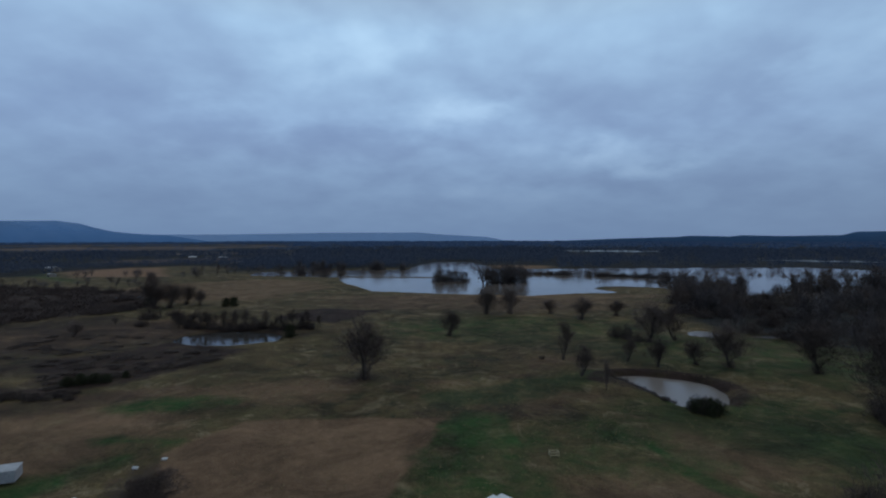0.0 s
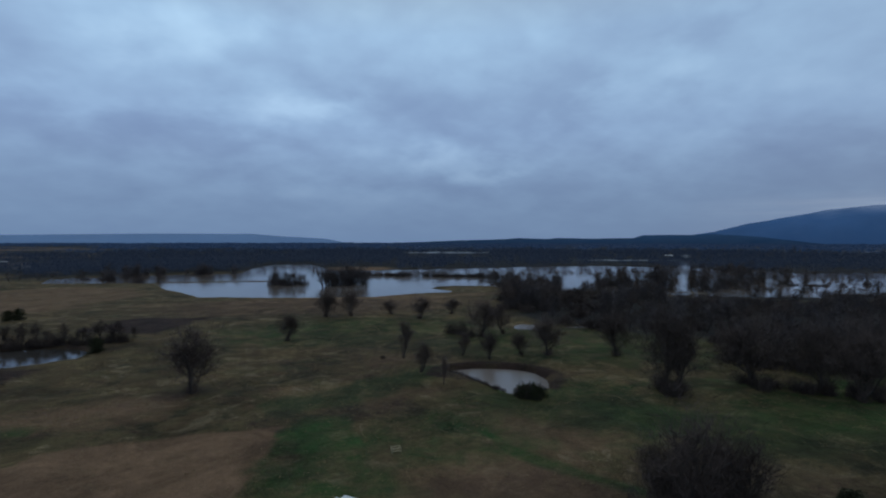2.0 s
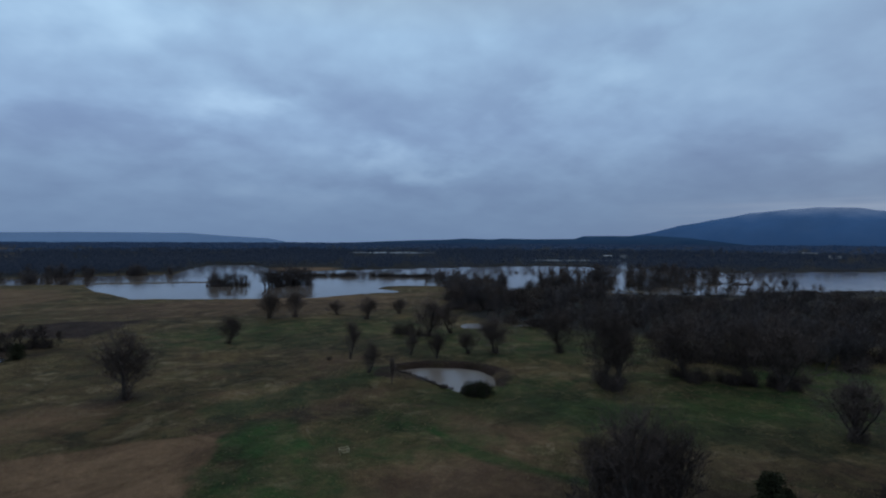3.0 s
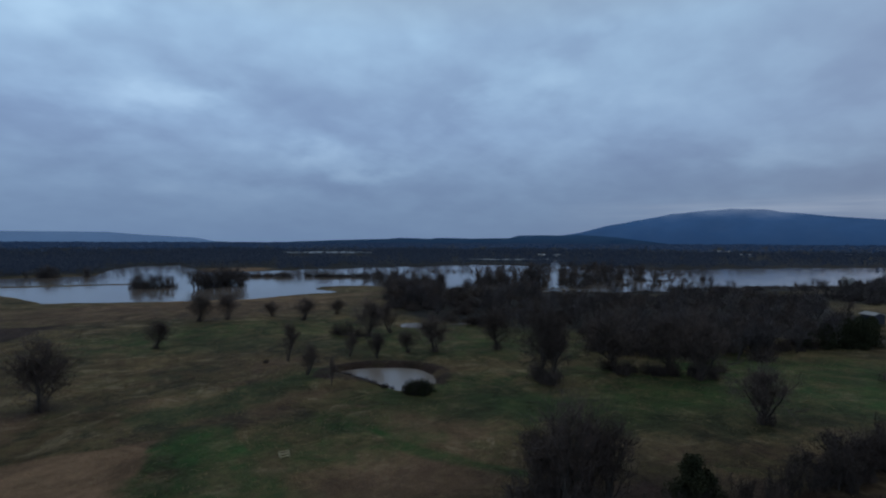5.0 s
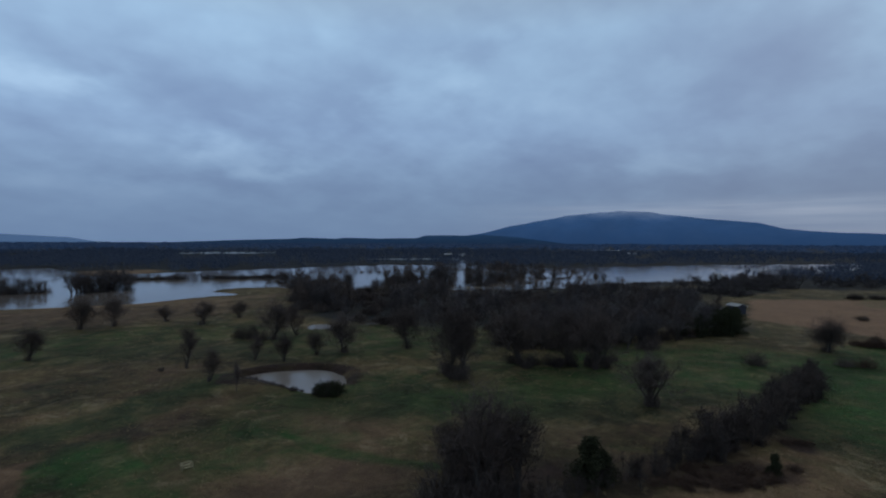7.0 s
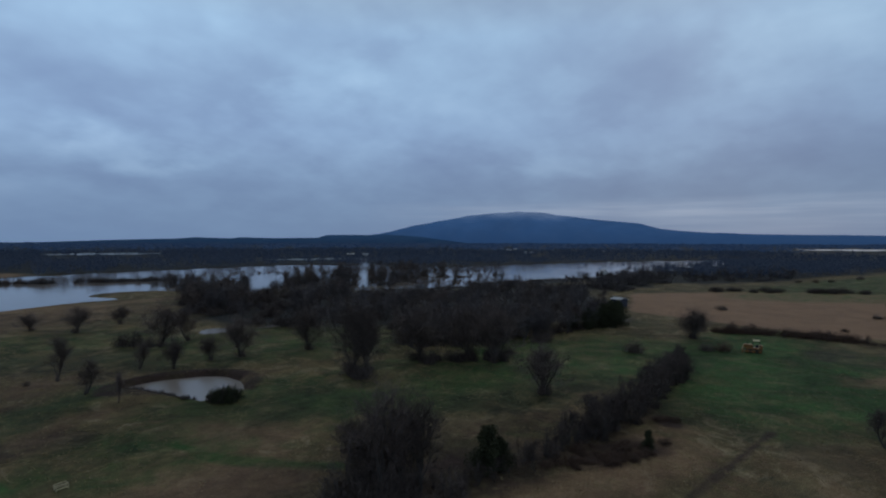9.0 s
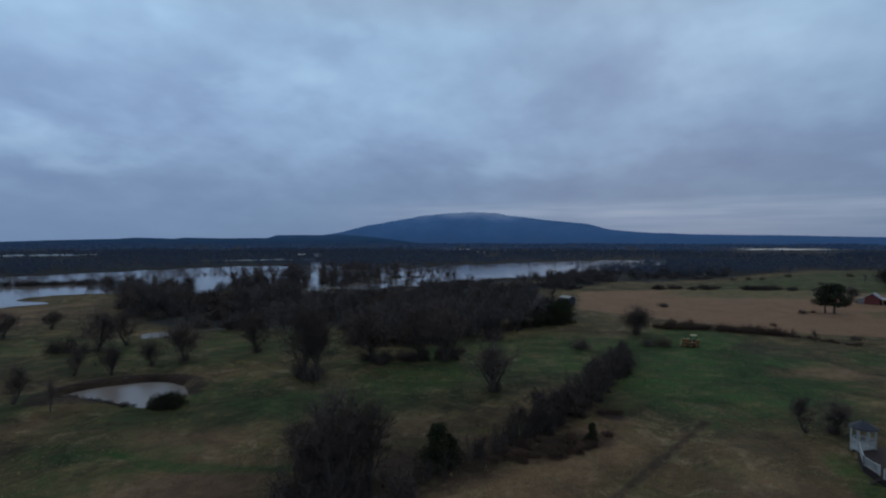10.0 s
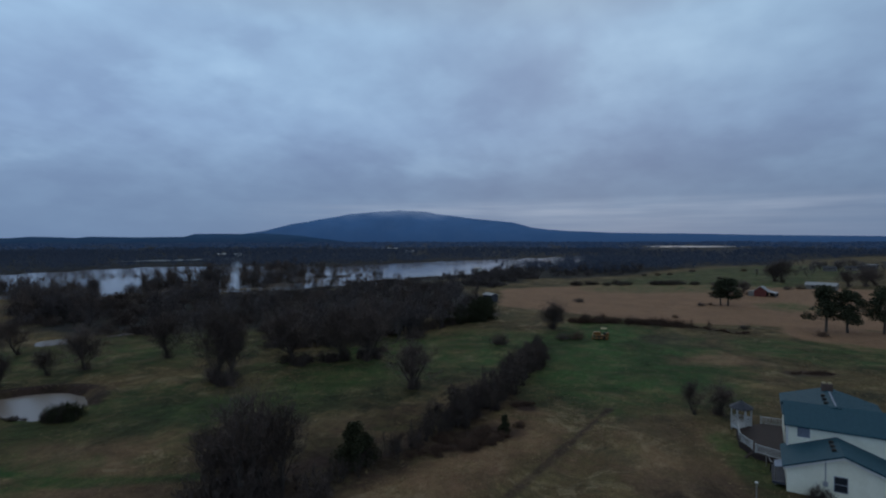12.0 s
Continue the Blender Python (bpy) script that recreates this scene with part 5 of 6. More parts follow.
while len(items) < n0 + 70:
    x, y = RNG.uniform(80, 150), RNG.uniform(48, 106)
    if area(np.array(x), np.array(y), *FRONT_EDGE) > 0:
        items.append(row_of(THICKET, x, y, RNG.uniform(1.5, 3.6), 1.4, 3.0))
items += [row_of(THICKET, x + RNG.normal(0, 1.6), y + RNG.normal(0, 1.4), RNG.uniform(1.4, 3.2), 1.1, 3.0) for x, y in ((77.6, 70), (82.5, 65.5), (84.6, 62.5), (87, 58.5), (61.2, 71), (92, 60)) for _ in range(4)]
stand("wood_undergrowth", "dense dark undergrowth in the wood", "undergrowth", M_BRUSH, items, M_SHADEBRUSH)


def flooded(count, points, jitter, tall):
    rows = []
    for k in range(count):
        t = RNG.uniform(0, len(points) - 1.001)
        i = int(t)
        p = Vector(points[i]).lerp(Vector(points[i + 1]), t - i) + Vector(RNG.normal(0, jitter, 2))
        n = RNG.uniform(0.7, 1.15) * tall
        base = min(float(land(p.x, p.y)), -0.3)
        if tall > 6 or k % 4 == 0:
            rows.append((FAR_WOODS[k % 3], p.x, p.y, base, RNG.uniform(0, math.tau), n / 10 * RNG.uniform(1.0, 1.35), n / 10))
        if tall > 12 and k % 3:
            continue
        rows.append((FAR_THICKET[k % 3], p.x + RNG.normal(0, 0.8), p.y + RNG.normal(0, 0.8), base - 0.1, RNG.uniform(0, math.tau), n * RNG.uniform(0.13, 0.22), n * RNG.uniform(0.10, 0.24)))
    return rows


items = flooded(13, [(-3, 317), (13, 313)], 2.5, 9.5) + flooded(22, [(22, 299), (48, 305)], 3.5, 14.5) + flooded(30, [(52, 384), (85, 372), (121, 356), (144, 336)], 2.5, 4.2) + flooded(18, [(140, 335), (190, 332), (216, 322)], 3, 5)
items += flooded(14, [(-66, 352), (-95, 378), (-130, 390)], 5, 8) + flooded(26, [(-34, 436), (-60, 427), (-110, 418)], 5, 10) + flooded(14, [(160, 275), (178, 252), (205, 240)], 5, 8)
items += [row_of(kind_, x + RNG.normal(0, 1.0), y + RNG.normal(0, 1.0), h_, 1.1, full_) for x, y in ((202.4, 182.1), (208.9, 177.6), (215.9, 172.7)) for kind_, h_, full_ in ((FAR_WOODS, 7.5, 10.0), (FAR_WOODS, 6.0, 10.0), (FAR_THICKET, 3.0, 3.0))]
items += [(FAR_WOODS[k % 3], RNG.uniform(165, 330), RNG.uniform(185, 300), -0.4, RNG.uniform(0, math.tau), RNG.uniform(0.8, 1.1), RNG.uniform(0.8, 1.15)) for k in range(12)]
items += [(FAR_THICKET[k % 3], p[1] + RNG.normal(0, 1.2), p[2] + RNG.normal(0, 1.2), -0.5, RNG.uniform(0, math.tau), RNG.uniform(0.7, 1.3), RNG.uniform(0.8, 1.6)) for k, p in enumerate(items[-12:] * 2)]
items += flooded(15, [(152, 232), (180, 262), (215, 275)], 6, 12) + flooded(8, [(190, 231), (198, 226)], 2.5, 15) + flooded(5, [(203, 222), (212, 213)], 2.8, 13) + flooded(44, [(255, 246), (280, 226), (302, 210)], 3, 5.4) + flooded(20, [(122, 292), (140, 300), (158, 296)], 6, 8.5) + flooded(12, [(165, 212), (200, 225), (235, 250)], 7, 8) + flooded(12, [(205, 205), (228, 222), (255, 245)], 5, 9) + flooded(18, [(113, 252), (130, 268), (142, 246), (150, 232)], 5, 9)
items += flooded(26, [(225, 220), (250, 200), (290, 190), (330, 160)], 4, 5) + flooded(9, [(240, 300), (262, 275)], 4, 8) + flooded(26, [(335, 145), (400, 139), (470, 138), (560, 130)], 4, 6) + flooded(9, [(345, 300), (366, 240)], 5, 7.5)
items += flooded(34, [(198, 376), (229, 353), (287, 360)], 3, 4.5) + flooded(16, [(298, 330), (330, 330), (393, 369)], 9, 8.5) + flooded(9, [(240, 248), (271, 249), (287, 207)], 6, 12.5) + flooded(13, [(215, 305), (250, 300), (285, 285), (300, 262)], 9, 12.5) + flooded(16, [(160, 385), (185, 375)], 4, 5)
for k in range(70):  # a low drowned hedge across the flood
    t = k / 69
    p = Vector((50, 386)).lerp(Vector((146, 334)), t) + Vector(RNG.normal(0, 1.8, 2))
    if not 0.42 < t < 0.5:
        items.append((FAR_THICKET[k % 3], p.x, p.y, -0.5, RNG.uniform(0, math.tau), RNG.uniform(1.0, 1.6), RNG.uniform(0.8, 1.5)))
for k in range(110):  # low brush on the shore before the eastern flood
    t = k / 109 * 3
    i = min(int(t), 2)
    shore = ((218, 186), (258, 166), (300, 155), (346, 134))
    p = Vector(shore[i]).lerp(Vector(shore[i + 1]), t - i) + Vector(RNG.normal(0, 6.0, 2))
    items.append(row_of(FAR_THICKET if k % 3 else FAR_WOODS, p.x, p.y, lowered(p.x, p.y, RNG.uniform(1.6, 4.2)), 1.7, 3.0 if k % 3 else 10.0))
def open_water(x, y):
    """Where the flood lies open: the pool behind the wood and the long channel."""
    r, az = math.hypot(x, y), math.degrees(math.atan2(x, y))
    return (30.2 < az < 33.6 and 225 < r < 400) or (41.3 < az < 42.3 and r > 215)


items = [row for n, row in enumerate(items) if not open_water(row[1], row[2]) or n % 9 == 0]
stand("flooded_trees", "leafless trees and scrub standing in floodwater", "trees", M_TWIG, items, M_TWIGRED, M_TWIGDARK)
items = [row_of(FAR_WOODS, RNG.uniform(255, 345), RNG.uniform(92, 128), RNG.uniform(4.5, 7.5), 1.25, 10.0) for k in range(40)] + [row_of(FAR_WOODS, 268 + 90 * (k + RNG.uniform(0, 1)) / 46, 108 - 0.42 * 90 * (k / 46) + RNG.uniform(-2, 26), RNG.uniform(4.5, 8.0), 1.3, 10.0) for k in range(24)] + [row_of(FAR_THICKET, RNG.uniform(250, 350), RNG.uniform(92, 126), RNG.uniform(2, 3.5), 1.8, 3.0) for k in range(40)]
for k in range(240):
    az = RNG.uniform(64.0, 84.5)
    r = RNG.uniform(318 + (az - 67.5) * 4, 470)
    x, y = r * math.sin(radians(az)), r * math.cos(radians(az))
    if flood(np.array(x), np.array(y)) < 6:
        items.append(row_of(FAR_WOODS, x, y, RNG.uniform(4.5, 8.0), 1.25, 10.0) if k % 3 else row_of(FAR_THICKET, x, y, RNG.uniform(1.8, 3.2), 2.0, 3.0))
stand("copse", "leafless copse between flood and tan field", "woods", M_TWIG, items, M_TWIGDARK)


# ---- grass ----
def tufts(name, label, material, count, seed, tall, want):
    rng = np.random.default_rng(seed)
    r = np.sqrt(rng.uniform(44**2, 165**2, count * 4))
    az = np.radians(rng.uniform(-44, 109, count * 4))
    x, y = np.sin(az) * r, np.cos(az) * r
    k = soils(x, y)
    keep = (rng.uniform(0, 1, len(x)) < want(k, x, y)) & (pond(x, y) < -0.8)
    x, y = x[keep][:count], y[keep][:count]
    z = land(x, y)
    n = len(x)
    base = np.repeat(np.stack([x, y, z - 0.03], -1), 5, 0) + rng.normal(0, 0.16, (n * 5, 3)) * [1, 1, 0]
    tip = base + np.stack([rng.normal(0, 0.14, n * 5), rng.normal(0, 0.14, n * 5), tall * rng.uniform(0.5, 1.3, n * 5)], -1)
    side = rng.normal(0, 1, (n * 5, 3)) * [1, 1, 0]
    side = side / np.linalg.norm(side, axis=1, keepdims=True) * 0.06
    v = np.stack([base - side, base + side, tip], 1).reshape(-1, 3)
    ob = new(name, arrays_mesh(name, v, np.arange(len(v)).reshape(-1, 3), material))
    return tagged(ob, label, "grass", kind="stuff")


tufts("dry_grass", "dry straw-coloured grass tufts", M_TUFT, 11000, 81, 0.14, lambda k, x, y: np.clip((1 - k["green"]) * (1 - k["dark"]) * (1 - 0.7 * k["soil"]), 0, 1) * (fbm(x, y, 14, 83, 3) > 0.0))
tufts("green_grass", "short green winter grass", M_GTUFT, 5000, 82, 0.10, lambda k, x, y: np.clip(k["green"], 0, 1) * (1 - k["dark"]))


# ---- the white house with its deck and gazebo ----
def gable_block(parent, x0, x1, y0, y1, eave, rise, along, walls, roof, over=0.35, thick=0.16):
    """Walls with gables under a two-slope roof; along: 'x' or 'y', the way of the ridge."""
    bm = bmesh.new()
    if along == "x":
        m = (y0 + y1) / 2
        prof = [(y0, -0.2), (y1, -0.2), (y1, eave), (m, eave + rise), (y0, eave)]
        ends = [[bm.verts.new((x, a, b)) for a, b in prof] for x in (x0, x1)]
    else:
        m = (x0 + x1) / 2
        prof = [(x0, -0.2), (x1, -0.2), (x1, eave), (m, eave + rise), (x0, eave)]
        ends = [[bm.verts.new((a, y, b)) for a, b in prof] for y in (y0, y1)]
    bm.faces.new(ends[0])
    bm.faces.new(ends[1][::-1])
    for i in range(5):
        j = (i + 1) % 5
        bm.faces.new((ends[0][j], ends[0][i], ends[1][i], ends[1][j]))
    part("wall", bm, walls, parent)
    lift = thick + 0.01
    half = ((y1 - y0) if along == "x" else (x1 - x0)) / 2
    drop = over * rise / half
    for side in (-1, 1):
        e = m + side * (half + over)
        if along == "x":
            c = [(x0 - over, m, eave + rise + lift), (x1 + over, m, eave + rise + lift), (x1 + over, e, eave - drop + lift), (x0 - over, e, eave - drop + lift)]
        else:
            c = [(m, y0 - over, eave + rise + lift), (m, y1 + over, eave + rise + lift), (e, y1 + over, eave - drop + lift), (e, y0 - over, eave - drop + lift)]
        r = part("roof", slab(c, thick), roof, parent)
        # seams of the sheets, and the pale edge board
        a, b, cc, d = (Vector(v) for v in c)
        n = max(3, int((b - a).length / 0.6))
        seams = bmesh.new()
        for i in range(n + 1):
            t = i / n
            p, q = a.lerp(b, t), d.lerp(cc, t)
            add_tube(seams, p + Vector((0, 0, 0.01)), q + Vector((0, 0, 0.01)), 0.008, 0.008, 4)
        part("roof_seam", seams, roof, r)
        part("fascia", tube(d - Vector((0, 0, thick / 2)), cc - Vector((0, 0, thick / 2)), 0.05, 0.05, 4), roof, r)


def window(parent, x, y, z, wide, high, face, pane=None):
    """A sash window set on a wall; face: the way it looks, 'x-' or 'y+' and so on."""
    root = empty("window", x, y, z)
    root.parent = parent
    flip = -1 if face[1] == "-" else 1

    def bx(a0, a1, z0, z1, d0, d1):
        lo, hi = sorted((d0 * flip, d1 * flip))
        return box(lo, hi, a0, a1, z0, z1) if face[0] == "x" else box(a0, a1, lo, hi, z0, z1)

    part("pane", bx(-wide / 2, wide / 2, 0, high, -0.02, 0.03), pane or M_DARKGLASS, root)
    for a0, a1, z0, z1 in ((-wide / 2 - 0.07, -wide / 2, -0.07, high + 0.07), (wide / 2, wide / 2 + 0.07, -0.07, high + 0.07), (-wide / 2, wide / 2, high, high + 0.07), (-wide / 2, wide / 2, -0.07, 0), (-wide / 2, wide / 2, high / 2 - 0.03, high / 2 + 0.03)):
        part("window_frame", bx(a0, a1, z0, z1, 0, 0.06), M_BLUETRIM, root)


def build_house():
    h = tagged(empty("house", 57.9, -11.95, 0, -4), "white two-storey farmhouse with teal metal roofs", "house")
    gable_block(h, 0, 5.6, -9.0, 0, 2.55, 1.75, "x", M_SIDING, M_TEAL)
    gable_block(h, 5.3, 12.9, -14.0, -0.3, 5.1, 1.35, "y", M_SIDING, M_TEAL)
    gable_block(h, 9.0, 17.6, -9.4, -0.3, 5.1, 1.36, "x", M_SIDING, M_TEAL)
    window(h, 0, -4.3, 0.9, 0.95, 1.35, "x-")
    window(h, 5.3, -1.7, 4.0, 0.95, 1.0, "x-", M_BLUETRIM)
    window(h, 8.5, -0.3, 3.2, 0.9, 1.3, "y+")
    part("conduit", tube((-0.06, -3.1, 1.5), (-0.06, -3.1, 3.5), 0.05), M_STEEL, h, "grey electric riser pipe")
    part("meter_box", box(-0.18, 0, -3.3, -2.9, 1.2, 1.65, bevel=0.02), M_STEEL, h, "grey electric meter box")
    for x, y, z in ((1.4, -3.9, 4.05), (2.6, -3.9, 4.05), (3.8, -3.9, 4.05), (10.6, -4.1, 6.25), (12.2, -4.1, 6.25), (13.8, -4.1, 6.25)):
        part("roof_vent", box(x - 0.2, x + 0.2, y - 0.2, y + 0.2, z + 0.05, z + 0.42, bevel=0.05), M_BLACK, h, "small black roof vent")
    part("ridge_cap", box(9.4, 15.6, -4.96, -4.78, 6.60, 6.65), M_BLUETRIM, h, "dull metal ridge capping")
    ch = part("chimney", box(16.2, 17.0, -5.3, -4.2, 5.8, 7.35), M_BRICK, h, "dark brick chimney with two pale caps")
    for y in (-5.05, -4.45):
        part("chimney_pot", box(16.35, 16.85, y - 0.2, y + 0.2, 7.35, 7.5, bevel=0.04), M_PALEWOOD, ch)
    # porch on the side of the front wing
    # the floor's dark colour stands in for shade below the awning
    part("porch_floor", box(0.4, 5.2, 0.05, 1.2, 0.35, 0.55), M_SLATE, h, "small side porch")
    part("porch_roof", slab([(0.6, 0.02, 2.25), (2.4, 0.02, 2.25), (2.4, 1.0, 2.0), (0.6, 1.0, 2.0)], 0.08), M_BLUETRIM, h, "grey porch awning")
    for x in (0.75, 2.25):
        part("porch_post", box(x - 0.04, x + 0.04, 0.86, 0.94, -0.1, 1.97), M_GREY, h)
    for side in (-1, 1):  # pale boards under the gable's edges
        part("rake_board", slab([(-0.37, -4.5, 4.27), (-0.33, -4.5, 4.27), (-0.33, -4.5 + side * 4.8, 2.40), (-0.37, -4.5 + side * 4.8, 2.40)], 0.14), M_WHITE, h, "white board under the roof edge")
    part("corner_board", box(5.15, 5.3, -0.34, -0.2, 2.4, 5.1), M_WHITE, h)
    part("downspout", tube((5.6, -0.18, 0.0), (5.6, -0.18, 5.0), 0.05), M_WHITE, h)


build_house()


def railing(parent, a, b, floor, high=0.95):
    """A white railing: two posts, top and bottom rail, balusters."""
    a, b = Vector(a), Vector(b)
    ends = [(a, floor), (b, floor)]
    for p, z in ends:
        part("post", box(p.x - 0.07, p.x + 0.07, p.y - 0.07, p.y + 0.07, z, z + high + 0.12, bevel=0.01), M_DULLWHITE, parent)
    for z, r in ((floor + high, 0.05), (floor + 0.12, 0.04)):
        part("rail", tube((a.x, a.y, z), (b.x, b.y, z), r, r, 6), M_DULLWHITE, parent)
    n = max(2, int((b - a).length / 0.16))
    for i in range(1, n):
        p = a.lerp(b, i / n)
        part("baluster", tube((p.x, p.y, floor + 0.1), (p.x, p.y, floor + high), 0.028, 0.028, 4), M_DULLWHITE, parent)


def build_deck():
    d = tagged(empty("deck", 0, 0), "red-brown wooden deck with white railings", "deck")
    rim = [(64.0, -12.3), (65.2, -9.8), (66.1, -9.5), (68.3, -8.4), (72.6, -8.3), (75.4, -10.2), (76.4, -11.1), (76.4, -13.7)]
    low, high = 0.58, 0.7
    # boards run along x, each cut to the rim
    y = -13.6
    while y < -8.3:
        xs = []
        for (ax, ay), (bx, by) in zip(rim, rim[1:] + rim[:1]):
            if (ay - y) * (by - y) < 0:
                xs.append(ax + (bx - ax) * (y - ay) / (by - ay))
        if len(xs) >= 2 and max(xs) - min(xs) > 0.3:
            part("plank", box(min(xs), max(xs), y - 0.065, y + 0.065, low + 0.07, high), M_DECK, d)
        y += 0.145
    for (ax, ay), (bx, by) in zip(rim, rim[1:]):
        part("skirt", slab([(ax, ay, low + 0.06), (bx, by, low + 0.06), (bx, by + 0.06, low + 0.06), (ax, ay + 0.06, low + 0.06)], 0.62), M_DECK, d)
    railing(d, (64.1, -12.2), (65.3, -9.85), high)
    railing(d, (66.2, -9.55), (68.3, -8.45), high)
    railing(d, (68.3, -8.45), (73.6, -8.4), high)
    railing(d, (76.3, -11.2), (76.3, -13.6), high)
    for i in range(3):
        part("step", box(65.3 - 0.2 * i, 65.95 - 0.2 * i, -9.6 + 0.25 * i, -9.25 + 0.25 * i, 0.42 - 0.18 * i, 0.48 - 0.18 * i), M_DECK, d)
    # rails of the porch steps
    for a, b in (((63.6, -10.7, 1.5), (62.3, -11.0, 1.15)), ((62.3, -11.0, 1.05), (62.0, -11.7, 1.05))):
        part("rail", tube(a, b, 0.035), M_DULLWHITE, d)
        for p in (a, b):
            part("post", box(p[0] - 0.04, p[0] + 0.04, p[1] - 0.04, p[1] + 0.04, -0.1, p[2]), M_GREY, d)


build_deck()


def build_gazebo():
    g = tagged(empty("gazebo", 75.1, -8.9), "white eight-sided gazebo with dark shingle roof", "gazebo")
    g.scale = (0.9, 0.9, 0.97)
    ring = [(1.36 * math.cos(math.tau * (k + 0.5) / 8), 1.36 * math.sin(math.tau * (k + 0.5) / 8)) for k in range(8)]
    bm = bmesh.new()
    bmesh.ops.create_cone(bm, cap_ends=True, segments=8, radius1=1.45, radius2=1.45, depth=0.3, matrix=pose(0, 0, 0.55, 0, 0, 22.5))
    part("floor", bm, M_DULLWHITE, g)
    for k, (x, y) in enumerate(ring):
        part("post", box(x - 0.07, x + 0.07, y - 0.07, y + 0.07, -0.1, 3.1), M_DULLWHITE, g)
        x2, y2 = ring[(k + 1) % 8]
        for z, r in ((1.6, 0.05), (0.85, 0.04), (2.95, 0.09)):
            part("rail", tube((x, y, z), (x2, y2, z), r, r, 6), M_DULLWHITE, g)
        if k not in (5,):
            for i in range(1, 9):
                px, py = x + (x2 - x) * i / 9, y + (y2 - y) * i / 9
                part("baluster", tube((px, py, 0.85), (px, py, 1.6), 0.025, 0.025, 4), M_DULLWHITE, g)
    for k in range(8):
        a, b = math.tau * k / 8 + math.tau / 16, math.tau * (k + 1) / 8 + math.tau / 16
        bm = bmesh.new()
        p = [(1.62 * math.cos(a), 1.62 * math.sin(a), 3.05), (1.62 * math.cos(b), 1.62 * math.sin(b), 3.05), (0.12 * math.cos(b), 0.12 * math.sin(b), 3.85), (0.12 * math.cos(a), 0.12 * math.sin(a), 3.85)]
        vs = [bm.verts.new(q) for q in p] + [bm.verts.new((q[0], q[1], q[2] - 0.09)) for q in p]
        for f in ((0, 1, 2, 3), (7, 6, 5, 4), (0, 4, 5, 1), (1, 5, 6, 2), (2, 6, 7, 3), (3, 7, 4, 0)):
            bm.faces.new([vs[i] for i in f])
        part("roof_panel", bm, M_SLATE, g)
    part("finial", tube((0, 0, 3.78), (0, 0, 4.1), 0.1, 0.02), M_SLATE, g)


build_gazebo()


def build_yard_lamp():
    l = tagged(empty("yard_lamp", 51.5, -8.9), "yard lamp with white cap on a dark pole", "lamp")
    part("pole", tube((0, 0, -0.1), (0, 0, 2.75), 0.06, 0.05), M_GREY, l)
    bm = bmesh.new()
    bmesh.ops.create_uvsphere(bm, u_segments=14, v_segments=8, radius=0.17, matrix=Matrix.Translation((0, 0, 2.85)) @ Matrix.Diagonal((0.9, 0.9, 0.5, 1)))
    part("cap", bm, M_WHITE, l)


build_yard_lamp()


# ---- machine, car and small things in the fields ----
def build_dozer():
    d = tagged(empty("bulldozer", 131.2, 18.6, float(land(131.2, 18.6)), 100), "yellow bulldozer with a pale canopy, parked in grass", "bulldozer")
    d.scale = (1.15, 1.15, 1.0)
    for s in (-1, 1):
        bm = bmesh.new()
        add_box(bm, -1.5, 1.5, s * 0.95 - 0.25, s * 0.95 + 0.25, 0.02, 0.85, bevel=0.3)
        t = part("track", bm, M_BLACK, d)
        for x in (-1.05, 0, 1.05):
            part("wheel", tube((x, s * 0.95 - 0.29, 0.42), (x, s * 0.95 + 0.29, 0.42), 0.26, 0.26, 12), M_YELLOW, t)
    part("hull", box(-1.4, 1.2, -0.7, 0.7, 0.5, 1.05, bevel=0.08), M_YELLOW, d)
    part("hood", box(0.1, 1.7, -0.5, 0.5, 1.0, 1.75, bevel=0.12), M_YELLOW, d)
    part("fuel_tank", box(-1.5, -0.9, -0.6, 0.6, 1.0, 1.7, bevel=0.1), M_YELLOW, d)
    part("seat", box(-0.8, -0.35, -0.3, 0.3, 1.1, 1.75, bevel=0.06), M_BLACK, d)
    part("exhaust_pipe", tube((1.1, 0.2, 1.7), (1.1, 0.2, 2.5), 0.05), M_BLACK, d)
    for x in (-1.05, 0.1):
        for y in (-0.62, 0.62):
            part("canopy_post", box(x - 0.05, x + 0.05, y - 0.05, y + 0.05, 1.1, 2.6), M_BLACK, d)
    part("canopy", box(-1.05, 0.15, -0.7, 0.7, 2.6, 2.74, bevel=0.04), M_PALEWOOD, d, "pale canopy roof")
    bm = bmesh.new()
    for k in range(6):
        a = -0.7 + k * 0.25
        add_box(bm, 2.15 - 0.35 * math.cos(a), 2.25 - 0.35 * math.cos(a), -1.55, 1.55, 0.1 + k * 0.17, 0.29 + k * 0.17)
    part("blade", bm, M_YELLOW, d)
    for s in (-1, 1):
        part("push_arm", tube((-0.4, s * 1.3, 0.45), (1.95, s * 1.3, 0.4), 0.09, 0.09, 6), M_YELLOW, d)


build_dozer()


